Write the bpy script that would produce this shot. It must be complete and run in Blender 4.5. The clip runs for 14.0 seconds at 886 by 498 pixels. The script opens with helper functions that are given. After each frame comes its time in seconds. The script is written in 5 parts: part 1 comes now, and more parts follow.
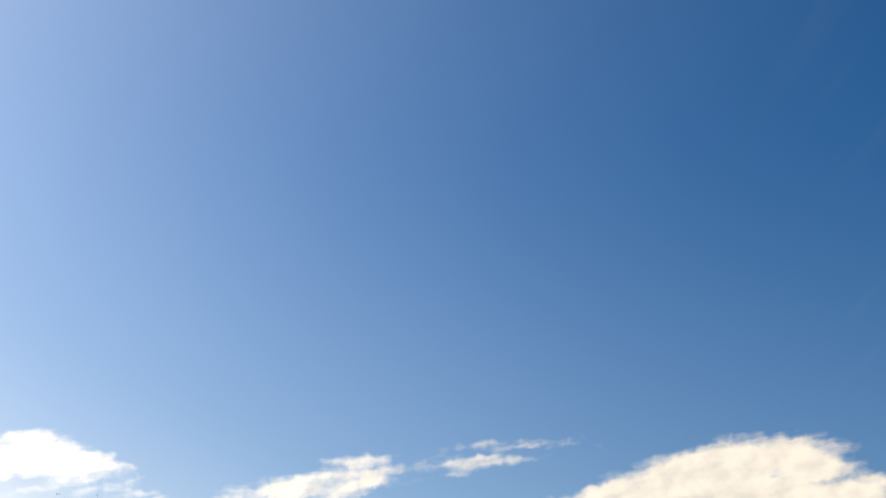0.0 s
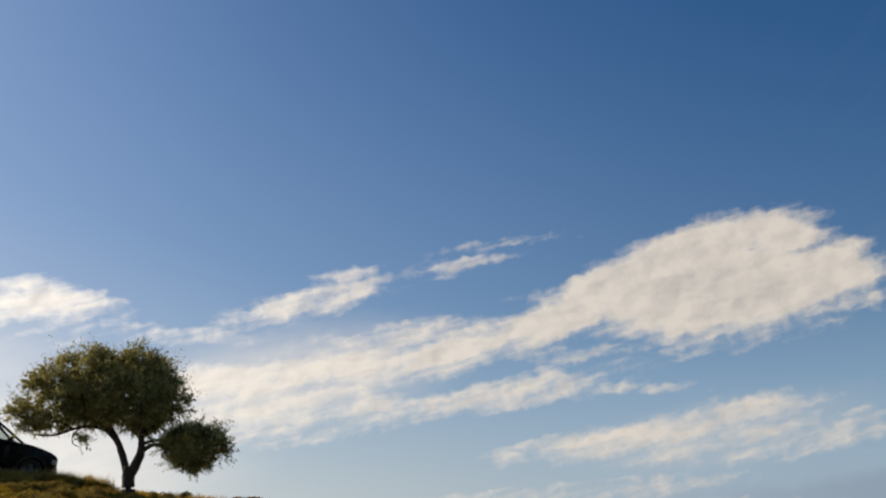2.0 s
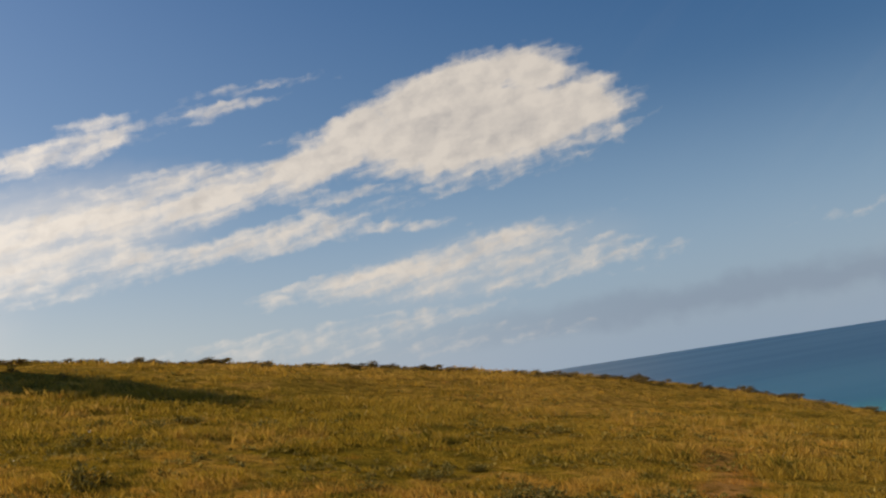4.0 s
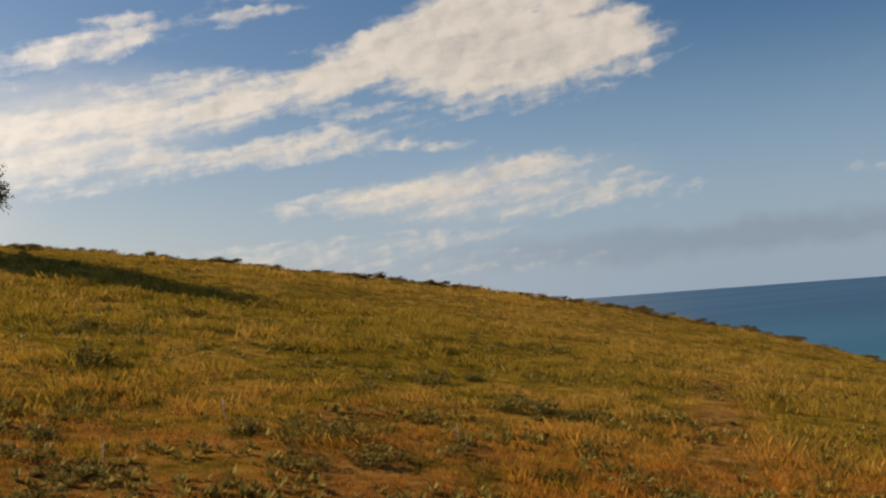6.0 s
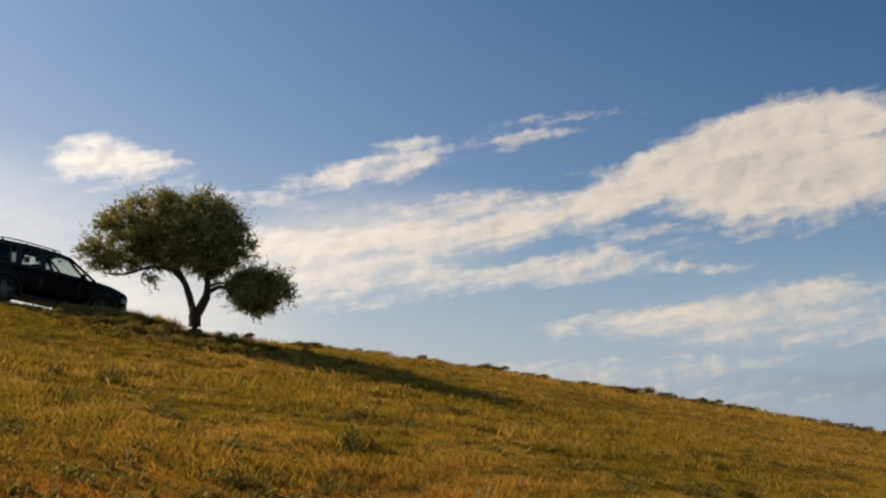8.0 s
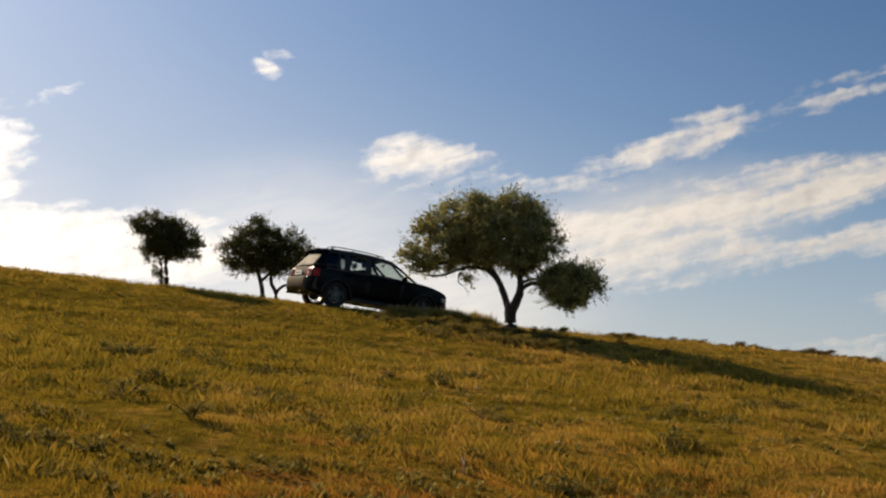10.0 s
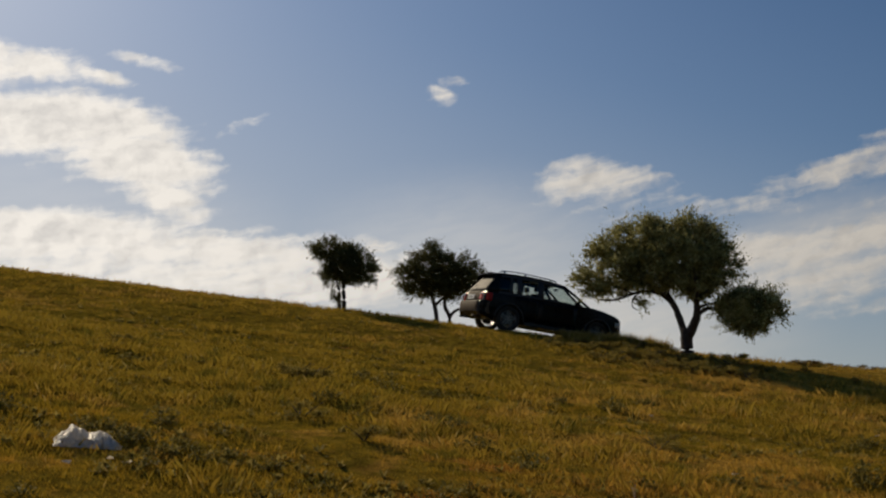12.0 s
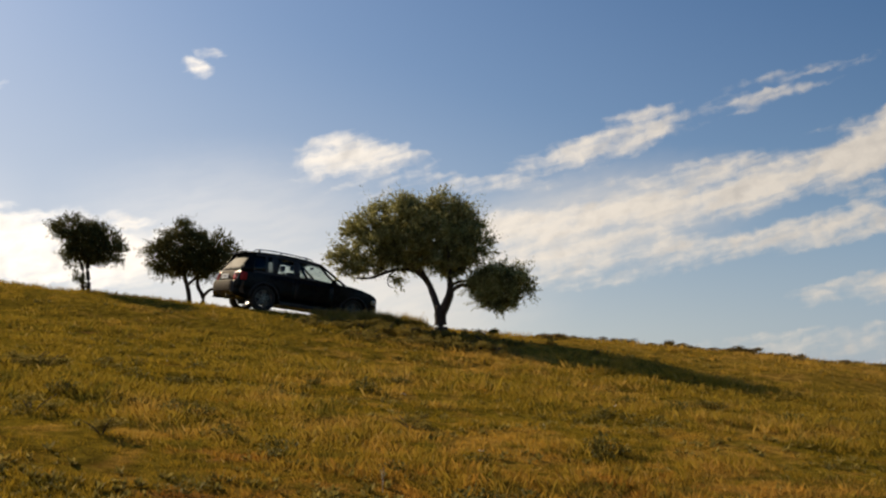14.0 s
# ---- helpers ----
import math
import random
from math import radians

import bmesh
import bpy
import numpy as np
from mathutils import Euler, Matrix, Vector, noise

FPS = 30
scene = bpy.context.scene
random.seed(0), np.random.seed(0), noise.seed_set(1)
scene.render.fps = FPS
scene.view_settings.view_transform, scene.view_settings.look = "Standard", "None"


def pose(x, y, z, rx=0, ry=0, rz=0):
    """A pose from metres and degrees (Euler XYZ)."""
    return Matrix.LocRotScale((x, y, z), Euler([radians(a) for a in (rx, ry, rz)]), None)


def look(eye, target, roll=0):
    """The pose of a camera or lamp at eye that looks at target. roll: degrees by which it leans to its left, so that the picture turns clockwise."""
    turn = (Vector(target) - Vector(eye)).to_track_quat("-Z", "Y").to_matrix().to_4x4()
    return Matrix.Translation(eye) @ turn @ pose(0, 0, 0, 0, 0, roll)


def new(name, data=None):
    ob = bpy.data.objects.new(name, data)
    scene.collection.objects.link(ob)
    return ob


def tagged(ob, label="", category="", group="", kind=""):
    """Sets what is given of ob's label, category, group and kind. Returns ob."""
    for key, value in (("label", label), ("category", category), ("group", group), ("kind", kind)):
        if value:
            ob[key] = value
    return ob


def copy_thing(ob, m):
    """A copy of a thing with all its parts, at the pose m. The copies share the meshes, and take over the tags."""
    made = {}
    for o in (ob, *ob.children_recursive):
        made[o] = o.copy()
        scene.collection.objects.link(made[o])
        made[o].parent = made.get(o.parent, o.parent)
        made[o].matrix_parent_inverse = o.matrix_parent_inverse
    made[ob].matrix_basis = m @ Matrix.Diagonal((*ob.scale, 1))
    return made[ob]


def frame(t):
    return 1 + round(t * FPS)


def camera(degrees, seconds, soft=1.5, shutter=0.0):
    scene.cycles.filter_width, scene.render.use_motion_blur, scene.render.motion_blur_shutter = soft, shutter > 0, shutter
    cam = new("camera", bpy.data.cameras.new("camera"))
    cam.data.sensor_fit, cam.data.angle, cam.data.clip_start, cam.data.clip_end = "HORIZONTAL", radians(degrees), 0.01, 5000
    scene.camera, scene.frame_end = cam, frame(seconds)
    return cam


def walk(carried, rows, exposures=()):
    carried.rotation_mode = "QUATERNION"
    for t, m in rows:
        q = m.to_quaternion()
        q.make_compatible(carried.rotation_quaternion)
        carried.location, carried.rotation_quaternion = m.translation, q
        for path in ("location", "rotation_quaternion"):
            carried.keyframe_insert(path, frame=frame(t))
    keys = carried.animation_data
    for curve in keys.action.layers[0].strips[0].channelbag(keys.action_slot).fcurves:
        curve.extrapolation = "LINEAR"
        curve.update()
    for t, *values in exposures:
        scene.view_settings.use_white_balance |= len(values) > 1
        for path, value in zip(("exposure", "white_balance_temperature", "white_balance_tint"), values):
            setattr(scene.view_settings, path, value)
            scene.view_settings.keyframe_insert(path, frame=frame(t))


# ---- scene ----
# ---- the camera: it stands on a hillside and turns from sky to hill ----
EYE = (0.0, 0.0, 1.65)


def aim(az, el, roll, dx, dy, dz):
    """The pose near EYE, swayed by dx, dy, dz, that looks az degrees clockwise from +y and el degrees up."""
    a, e = radians(az), radians(el)
    eye = Vector(EYE) + Vector((dx, dy, dz))
    way = Vector((math.sin(a) * math.cos(e), math.cos(a) * math.cos(e), math.sin(e)))
    return look(eye, eye + 10 * way, roll)


cam = camera(45.07, 14.0, soft=2.2)
walk(cam, [
    (0.0, aim(15.57, 26.76, 1.84, -0.05, 0.05, 0.09)),
    (0.5, aim(15.69, 22.75, -0.09, -0.06, 0.05, 0.11)),
    (1.0, aim(15.50, 19.42, -1.87, -0.07, 0.06, 0.13)),
    (1.5, aim(15.22, 17.47, -2.78, 0.00, 0.09, 0.13)),
    (2.0, aim(16.77, 16.39, -4.08, 0.10, 0.06, 0.13)),
    (2.5, aim(25.03, 14.95, -7.11, 0.13, 0.06, 0.05)),
    (3.0, aim(33.49, 13.12, -9.29, 0.04, 0.07, 0.02)),
    (3.5, aim(32.15, 8.53, -9.86, -0.04, 0.10, 0.15)),
    (4.0, aim(28.67, 6.59, -8.79, -0.09, 0.06, 0.16)),
    (4.2, aim(27.41, 6.64, -8.05, -0.11, 0.08, 0.12)),
    (6.3, aim(27.53, 2.13, -4.29, -0.08, -0.01, -0.03)),
    (6.5, aim(28.15, 1.67, -6.07, -0.08, -0.00, -0.05)),
    (7.0, aim(25.96, 4.08, -9.00, -0.10, 0.00, -0.14)),
    (7.5, aim(20.62, 6.64, -1.45, -0.01, -0.03, -0.19)),
    (8.0, aim(13.13, 9.66, -1.14, 0.04, 0.10, -0.29)),
    (8.5, aim(10.50, 8.32, -1.45, 0.06, -0.02, -0.23)),
    (9.0, aim(7.71, 8.91, -3.57, -0.01, -0.14, -0.16)),
    (9.2, aim(5.44, 9.80, -3.73, -0.07, -0.19, -0.10)),
    (11.3, aim(-11.38, 7.35, -0.16, 0.01, -0.11, -0.02)),
    (11.5, aim(-11.97, 8.27, -0.30, 0.01, -0.12, -0.01)),
    (12.0, aim(-12.85, 10.65, -0.61, 0.02, -0.14, -0.03)),
    (12.5, aim(-12.39, 9.86, -1.15, 0.03, -0.11, -0.04)),
    (13.0, aim(-9.58, 5.23, -1.74, 0.04, -0.03, -0.00)),
    (13.5, aim(-4.98, 6.53, -2.63, 0.11, -0.00, 0.03)),
    (14.0, aim(0.12, 8.98, -3.00, 0.11, 0.10, 0.06)),
], exposures=[
    (0.0, 0.74, 6850, 8), (0.5, 0.46, 6700, 8), (1.5, 0.19, 6550, 10), (3.0, 0.08, 6500, 10), (4.2, 0.10, 6600, 11), (6.3, 0.12, 6800, 11), (9.2, 0.15, 6750, 11),
    (11.3, -0.14, 6550, 10), (12.0, -0.53, 6450, 9), (12.5, -0.84, 6450, 10), (13.0, -0.37, 6550, 9), (13.5, -0.24, 6550, 10), (14.0, 0.07, 6700, 10),
])

# ---- world, sun ----
SUN_AZ, SUN_EL = -44.5, 32.0
SUN_WAY = Vector((math.sin(radians(SUN_AZ)) * math.cos(radians(SUN_EL)), math.cos(radians(SUN_AZ)) * math.cos(radians(SUN_EL)), math.sin(radians(SUN_EL))))
world = bpy.data.worlds.new("sky")
scene.world = world
world.use_nodes = True
wt = world.node_tree
wt.nodes.clear()


def wn(kind, *ins, **props):
    """A node of the sky; ins are sockets or values for its inputs in turn."""
    n = wt.nodes.new(kind)
    for k, v in props.items():
        setattr(n, k, v)
    for i, v in enumerate(ins):
        if v is None:
            continue
        if isinstance(v, bpy.types.NodeSocket):
            wt.links.new(v, n.inputs[i])
        else:
            n.inputs[i].default_value = v
    return n


def wm(op, a, b=None, c=None, clamp=False):
    return wn("ShaderNodeMath", a, b, c, operation=op, use_clamp=clamp).outputs[0]


def wmix(fac, a, b):
    n = wt.nodes.new("ShaderNodeMix")
    n.data_type = "RGBA"
    for i, v in ((0, fac), (6, a), (7, b)):
        if isinstance(v, bpy.types.NodeSocket):
            wt.links.new(v, n.inputs[i])
        else:
            n.inputs[i].default_value = v
    return n.outputs[2]


def wramp(v, lo, hi, a=0.0, b=1.0, kind="SMOOTHSTEP"):
    return wn("ShaderNodeMapRange", v, lo, hi, a, b, interpolation_type=kind).outputs[0]


sky = wt.nodes.new("ShaderNodeTexSky")
sky.sky_type, sky.sun_disc = "NISHITA", False
sky.sun_elevation, sky.sun_rotation = radians(SUN_EL), radians(SUN_AZ)
sky.altitude, sky.air_density, sky.dust_density, sky.ozone_density = 100, 1.0, 0.6, 2.5
coord = wt.nodes.new("ShaderNodeTexCoord").outputs["Generated"]
sep = wn("ShaderNodeSeparateXYZ", coord)
el_deg = wm("DEGREES", wm("ARCSINE", sep.outputs[2]))
az_deg = wm("DEGREES", wm("ARCTAN2", sep.outputs[0], sep.outputs[1]))
plane = wn("ShaderNodeCombineXYZ", az_deg, el_deg, 0.0).outputs[0]
# wind-torn edges: the plane is bent by two sizes of noise before the puffs are laid out on it
bend_a = wn("ShaderNodeTexNoise", plane, None, 0.45, 3.0, 0.55, noise_dimensions="2D")
bend_b = wn("ShaderNodeTexNoise", plane, None, 1.5, 3.0, 0.5, noise_dimensions="2D")


def centred(node, amount):
    v = wn("ShaderNodeVectorMath", node.outputs["Color"], (0.5, 0.5, 0.5), operation="SUBTRACT").outputs[0]
    return wn("ShaderNodeVectorMath", v, amount, operation="MULTIPLY").outputs[0]


bent = wn("ShaderNodeVectorMath", plane, centred(bend_a, (0.7, 0.4, 0)), operation="ADD").outputs[0]
bent = wn("ShaderNodeVectorMath", bent, centred(bend_b, (0.5, 0.3, 0)), operation="ADD").outputs[0]
field = None


def next_bank():
    """Begin another bank of puffs: it waits on the field so far, which keeps the sky's node stack short."""
    global bent
    bent = wn("ShaderNodeVectorMath", wn("ShaderNodeVectorMath", (0.0001, 0.0001, 0), None, None, field, operation="SCALE").outputs[0], bent, operation="ADD").outputs[0]


def puff(az, el, length, width, tilt, opacity):
    """One wind-drawn piece of cloud: an ellipse in degrees of sky, whose depth in degrees from its edge goes into the field."""
    global field
    up = (az - 0.22 * width * math.sin(radians(tilt)), el + 0.22 * width * math.cos(radians(tilt)), 0)
    m = wn("ShaderNodeMapping", bent, up, (0, 0, radians(tilt)), (length * 1.02, width, 1), vector_type="TEXTURE")
    far = wn("ShaderNodeVectorMath", m.outputs[0], operation="LENGTH").outputs["Value"]
    # crisp above, drawn out below
    across = wn("ShaderNodeSeparateXYZ", m.outputs[0]).outputs[1]
    v = wm("MULTIPLY", wm("SUBTRACT", wm("SUBTRACT", 1.0, far), wm("MULTIPLY", across, 0.26)), max(width, min(0.55, width * 1.7)))
    if opacity < 1.0:
        v = wm("MINIMUM", v, -0.34 + 0.88 * opacity)
    field = v if field is None else wm("SMOOTH_MAX", field, v, 0.16)


puff(31.6, 12.8, 7.60, 2.09, -0, 1)
puff(30.4, 14.8, 5.48, 1.42, 10, 1)
puff(30.8, 11.9, 4.27, 1.44, 4, 1)
puff(34.8, 15.1, 2.31, 1.23, -14, 1)
puff(37.3, 13.1, 2.10, 1.35, -15, 1)
puff(34.4, 16.1, 2.09, 0.41, -5, 0.6)
puff(37.9, 14.1, 1.29, 0.38, -9, 0.7)
puff(38.3, 11.3, 0.90, 0.42, -8, 0.4)
puff(22.9, 12.2, 4.93, 1.07, 14, 1)
puff(24.8, 13.4, 2.56, 1.20, 30, 1)
puff(17.1, 10.9, 4.15, 0.88, 9, 0.95)
puff(10.4, 10.4, 4.92, 0.86, 3, 0.9)
puff(5.2, 9.8, 4.81, 0.94, 0, 0.85)
puff(15.9, 12.0, 2.97, 0.70, 2, 0.5)
puff(13.0, 11.7, 2.57, 0.26, -4, 0.4)
puff(17.3, 11.5, 2.72, 0.65, 5, 0.6)
puff(22.8, 13.1, 1.19, 0.53, 7, 0.6)
puff(19.9, 11.7, 1.41, 0.36, 8, 0.4)
next_bank()
puff(6.3, 8.9, 5.02, 1.18, 1, 0.55)
puff(9.1, 7.8, 3.84, 0.69, 1, 0.4)
puff(14.2, 8.0, 3.51, 0.50, 4, 0.55)
puff(19.9, 8.5, 3.98, 0.60, 5, 0.75)
puff(22.6, 8.9, 1.01, 0.54, -20, 0.75)
puff(25.2, 8.3, 2.22, 0.21, -5, 0.4)
puff(8.6, 13.9, 3.97, 0.58, 13, 0.7)
puff(11.1, 14.3, 1.69, 0.56, 19, 0.6)
puff(11.6, 15.3, 1.32, 0.26, 3, 0.5)
puff(13.7, 15.5, 1.48, 0.14, 6, 0.18)
puff(15.7, 15.1, 0.74, 0.14, 0, 0.2)
puff(18.0, 15.6, 1.46, 0.20, 6, 0.36)
puff(19.9, 16.5, 1.51, 0.12, 3, 0.28)
puff(22.4, 10.3, 1.48, 0.27, -4, 0.3)
puff(25.7, 10.3, 1.09, 0.21, 1, 0.35)
puff(29.9, 9.9, 1.17, 0.21, 2, 0.3)
puff(26.5, 9.5, 1.84, 0.15, -5, 0.12)
puff(35.3, 10.2, 1.71, 0.21, 9, 0.2)
next_bank()
puff(21.0, 13.7, 0.46, 0.18, 1, 0.15)
puff(19.6, 5.2, 0.82, 0.30, 3, 0.85)
puff(24.4, 5.7, 4.32, 0.45, 3, 0.95)
puff(27.5, 5.6, 4.03, 0.61, 3, 0.75)
puff(30.1, 6.3, 4.23, 0.52, 8, 0.7)
puff(28.9, 5.0, 6.09, 0.67, -3, 0.38)
puff(35.1, 5.1, 4.22, 0.42, -3, 0.3)
puff(37.4, 4.7, 2.35, 0.24, 2, 0.22)
puff(34.6, 5.8, 3.04, 0.24, -2, 0.25)
puff(22.4, 3.1, 5.98, 0.42, 1, 0.25)
puff(18.5, 2.6, 5.01, 0.36, -2, 0.18)
puff(25.7, 2.1, 5.73, 0.48, -4, 0.12)
puff(50.2, 5.1, 2.30, 0.34, 2, 0.02)
puff(-34.1, 16.6, 5.37, 1.54, 7, 1)
puff(-30.5, 16.7, 3.34, 1.13, -1, 1)
puff(-29.1, 14.9, 3.84, 1.38, -7, 1)
puff(-27.8, 13.2, 2.09, 0.88, -19, 1)
puff(-25.7, 15.3, 0.59, 0.29, -2, 0.8)
next_bank()
puff(-36.9, 19.0, 1.92, 1.05, 20, 0.9)
puff(-34.7, 19.3, 2.45, 0.76, 4, 0.9)
puff(-31.5, 19.1, 1.38, 0.31, -9, 0.65)
puff(-29.2, 20.1, 1.07, 0.23, -8, 0.55)
puff(-33.6, 10.9, 6.83, 1.30, 3, 1)
puff(-25.7, 10.4, 6.83, 1.00, 0, 0.95)
puff(-20.4, 9.2, 6.45, 1.56, -1, 0.85)
puff(-31.6, 9.0, 7.50, 1.72, 3, 0.8)
puff(-16.6, 10.7, 1.03, 0.51, -5, 0.75)
puff(-20.8, 11.0, 1.89, 0.39, 4, 0.7)
puff(-25.2, 11.4, 2.20, 0.18, 3, 0.5)
puff(-29.2, 11.8, 1.85, 0.26, -2, 0.6)
puff(-13.0, 18.9, 0.68, 0.35, -14, 0.62)
puff(-12.2, 19.7, 0.38, 0.15, -3, 0.35)
puff(-23.9, 17.0, 0.62, 0.14, 28, 0.2)
puff(-13.8, 9.8, 1.55, 0.67, -8, 0.6)
puff(-4.7, 14.1, 2.83, 0.87, -1, 1)
puff(-5.0, 14.7, 1.81, 0.52, -0, 0.9)
next_bank()
puff(-1.5, 13.9, 1.13, 0.47, -9, 0.25)
puff(-1.6, 12.6, 2.82, 0.41, -1, 0.16)
puff(3.1, 12.4, 2.16, 0.36, -2, 0.42)
puff(7.6, 9.9, 4.07, 0.60, 2, 0.85)
puff(7.9, 8.6, 4.89, 0.97, 1, 0.55)
puff(6.7, 7.4, 3.04, 0.67, 0, 0.35)
# fibres drawn out along the wind
drawn = wn("ShaderNodeMapping", bent, (0, 0, 0), (0, 0, radians(11)), (2.4, 0.42, 1), vector_type="TEXTURE")
fibre = wn("ShaderNodeTexNoise", drawn.outputs[0], None, 0.75, 4.0, 0.5, noise_dimensions="2D").outputs["Fac"]
billow = wn("ShaderNodeTexNoise", plane, None, 0.55, 3.0, 0.5, noise_dimensions="2D").outputs["Fac"]
curl = wn("ShaderNodeTexNoise", bent, None, 1.3, 4.0, 0.5, noise_dimensions="2D").outputs["Fac"]
torn = wm("ADD", wm("MULTIPLY", wm("SUBTRACT", fibre, 0.5), 1.0), wm("MULTIPLY", wm("SUBTRACT", curl, 0.5), 0.55))
density = wm("ADD", field, torn)
cover = wm("MULTIPLY", wramp(density, -0.34, 0.56), 0.94)
# the sky's glow towards the sun, and haze at the horizon
near_sun = wramp(az_deg, 45.0, -40.0)
haze_top = wm("ADD", 8.0, wm("MULTIPLY", near_sun, 20.0))
haze = wm("POWER", wn("ShaderNodeMapRange", wm("DIVIDE", el_deg, haze_top), 0.0, 1.0, 1.0, 0.0).outputs[0], 1.6)
haze_tint = wmix(near_sun, (3.7, 4.7, 5.9, 1), (11.5, 10.6, 9.8, 1))
deep = wn("ShaderNodeHueSaturation", 0.505, 1.4, 0.80, 1.0, sky.outputs[0]).outputs[0]
toward = wn("ShaderNodeVectorMath", coord, SUN_WAY, operation="DOT_PRODUCT").outputs["Value"]
glow = wm("POWER", wramp(toward, -1.0, 1.0, kind="LINEAR"), 9.0)
glare = wn("ShaderNodeVectorMath", (2.5, 3.0, 3.6), None, None, glow, operation="SCALE").outputs[0]
deep = wn("ShaderNodeVectorMath", deep, glare, operation="ADD").outputs[0]
pale = wm("MULTIPLY", wramp(el_deg, 34.0, 4.0), wramp(az_deg, 50.0, -25.0, 0.07, 0.40))
deep = wmix(pale, deep, (6.0, 7.0, 8.2, 1))
low_air = wm("MULTIPLY", wramp(el_deg, 15.0, 3.0), wramp(az_deg, 5.0, 30.0, 0.0, 0.55))
deep = wmix(low_air, deep, (3.7, 5.2, 7.2, 1))
air = wmix(wm("MULTIPLY", haze, 0.8), deep, haze_tint)
# a low grey bank over the sea
bank_y = wm("SUBTRACT", el_deg, wm("ADD", 1.9, wm("MULTIPLY", wm("SUBTRACT", billow, 0.5), 1.2)))
bank = wm("MULTIPLY", wm("SUBTRACT", 1.0, wramp(wm("ABSOLUTE", bank_y), 0.2, 1.3)), wramp(az_deg, 22.0, 42.0))
air = wmix(wm("MULTIPLY", bank, 0.42), air, (2.4, 2.9, 3.9, 1))
near_cloud = wm("POWER", near_sun, 1.7)
lit = wmix(near_cloud, (8.5, 7.7, 6.7, 1), (18.0, 16.7, 15.1, 1))
grey = wmix(near_cloud, (5.8, 5.4, 5.0, 1), (11.0, 10.4, 9.8, 1))
thick = wramp(wm("ADD", density, wm("MULTIPLY", wm("SUBTRACT", billow, 0.5), 2.6)), 0.25, 1.7)
# lumps catch the light on the side towards the sun
heap = wn("ShaderNodeMapping", bent, (0, 0, 0), (0, 0, radians(14)), (1.7, 1.0, 1), vector_type="TEXTURE").outputs[0]
lump_a = wn("ShaderNodeTexNoise", heap, None, 0.8, 4.0, 0.55, noise_dimensions="2D").outputs["Fac"]
beside = wn("ShaderNodeVectorMath", heap, (-0.25, 0.3, 0), operation="ADD").outputs[0]
lump_b = wn("ShaderNodeTexNoise", beside, None, 0.8, 4.0, 0.55, noise_dimensions="2D").outputs["Fac"]
shade = wm("ADD", wm("MULTIPLY", wm("SUBTRACT", lump_b, lump_a), 1.5), wm("MULTIPLY", thick, 0.42), None)
shade = wm("ADD", shade, 0.08, None, True)
cloud = wmix(shade, lit, grey)
# a faint veil of high streaks seaward
veil_map = wn("ShaderNodeMapping", plane, (0, 0, 0), (0, 0, radians(40)), (14.0, 1.6, 1), vector_type="TEXTURE")
veil = wn("ShaderNodeTexNoise", veil_map.outputs[0], None, 0.7, 4.0, 0.55, noise_dimensions="2D").outputs["Fac"]
veil = wm("MULTIPLY", wramp(veil, 0.48, 0.75), wm("MULTIPLY", wramp(az_deg, 32.0, 46.0), 0.013))
mist = None
for az, el, length, width, tilt, amount in ((8.0, 10.0, 12.0, 3.6, 6, 0.5), (-30.0, 11.0, 14.0, 6.0, -12, 0.15), (31.0, 5.5, 10.0, 2.2, 4, 0.22), (-11.0, 9.5, 13.0, 6.5, 0, 0.36), (-5.5, 6.0, 14.0, 6.0, 0, 0.62)):
    m = wn("ShaderNodeMapping", bent, (az, el, 0), (0, 0, radians(tilt)), (length, width, 1), vector_type="TEXTURE")
    far = wn("ShaderNodeVectorMath", m.outputs[0], operation="LENGTH").outputs["Value"]
    v = wm("MULTIPLY", wramp(far, 1.0, 0.2), amount)
    mist = v if mist is None else wm("MAXIMUM", mist, v)
mist = wm("MULTIPLY", mist, wramp(fibre, 0.25, 0.7, 0.78, 1.0))
above = wmix(cover, wmix(mist, wmix(veil, air, lit), lit), cloud)
back = wn("ShaderNodeBackground", above, 0.076)
wn("ShaderNodeOutputWorld", back.outputs[0])

sun_data = bpy.data.lights.new("sun", "SUN")
sun_data.energy, sun_data.angle, sun_data.color = 4.7, radians(0.6), (1.0, 0.82, 0.57)
sun = new("sun", sun_data)
sun.matrix_world = look(SUN_WAY * 60, (0, 0, 0))


# ---- materials ----
def material(name):
    m = bpy.data.materials.new(name)
    m.use_nodes = True
    m.node_tree.nodes.clear()
    return m


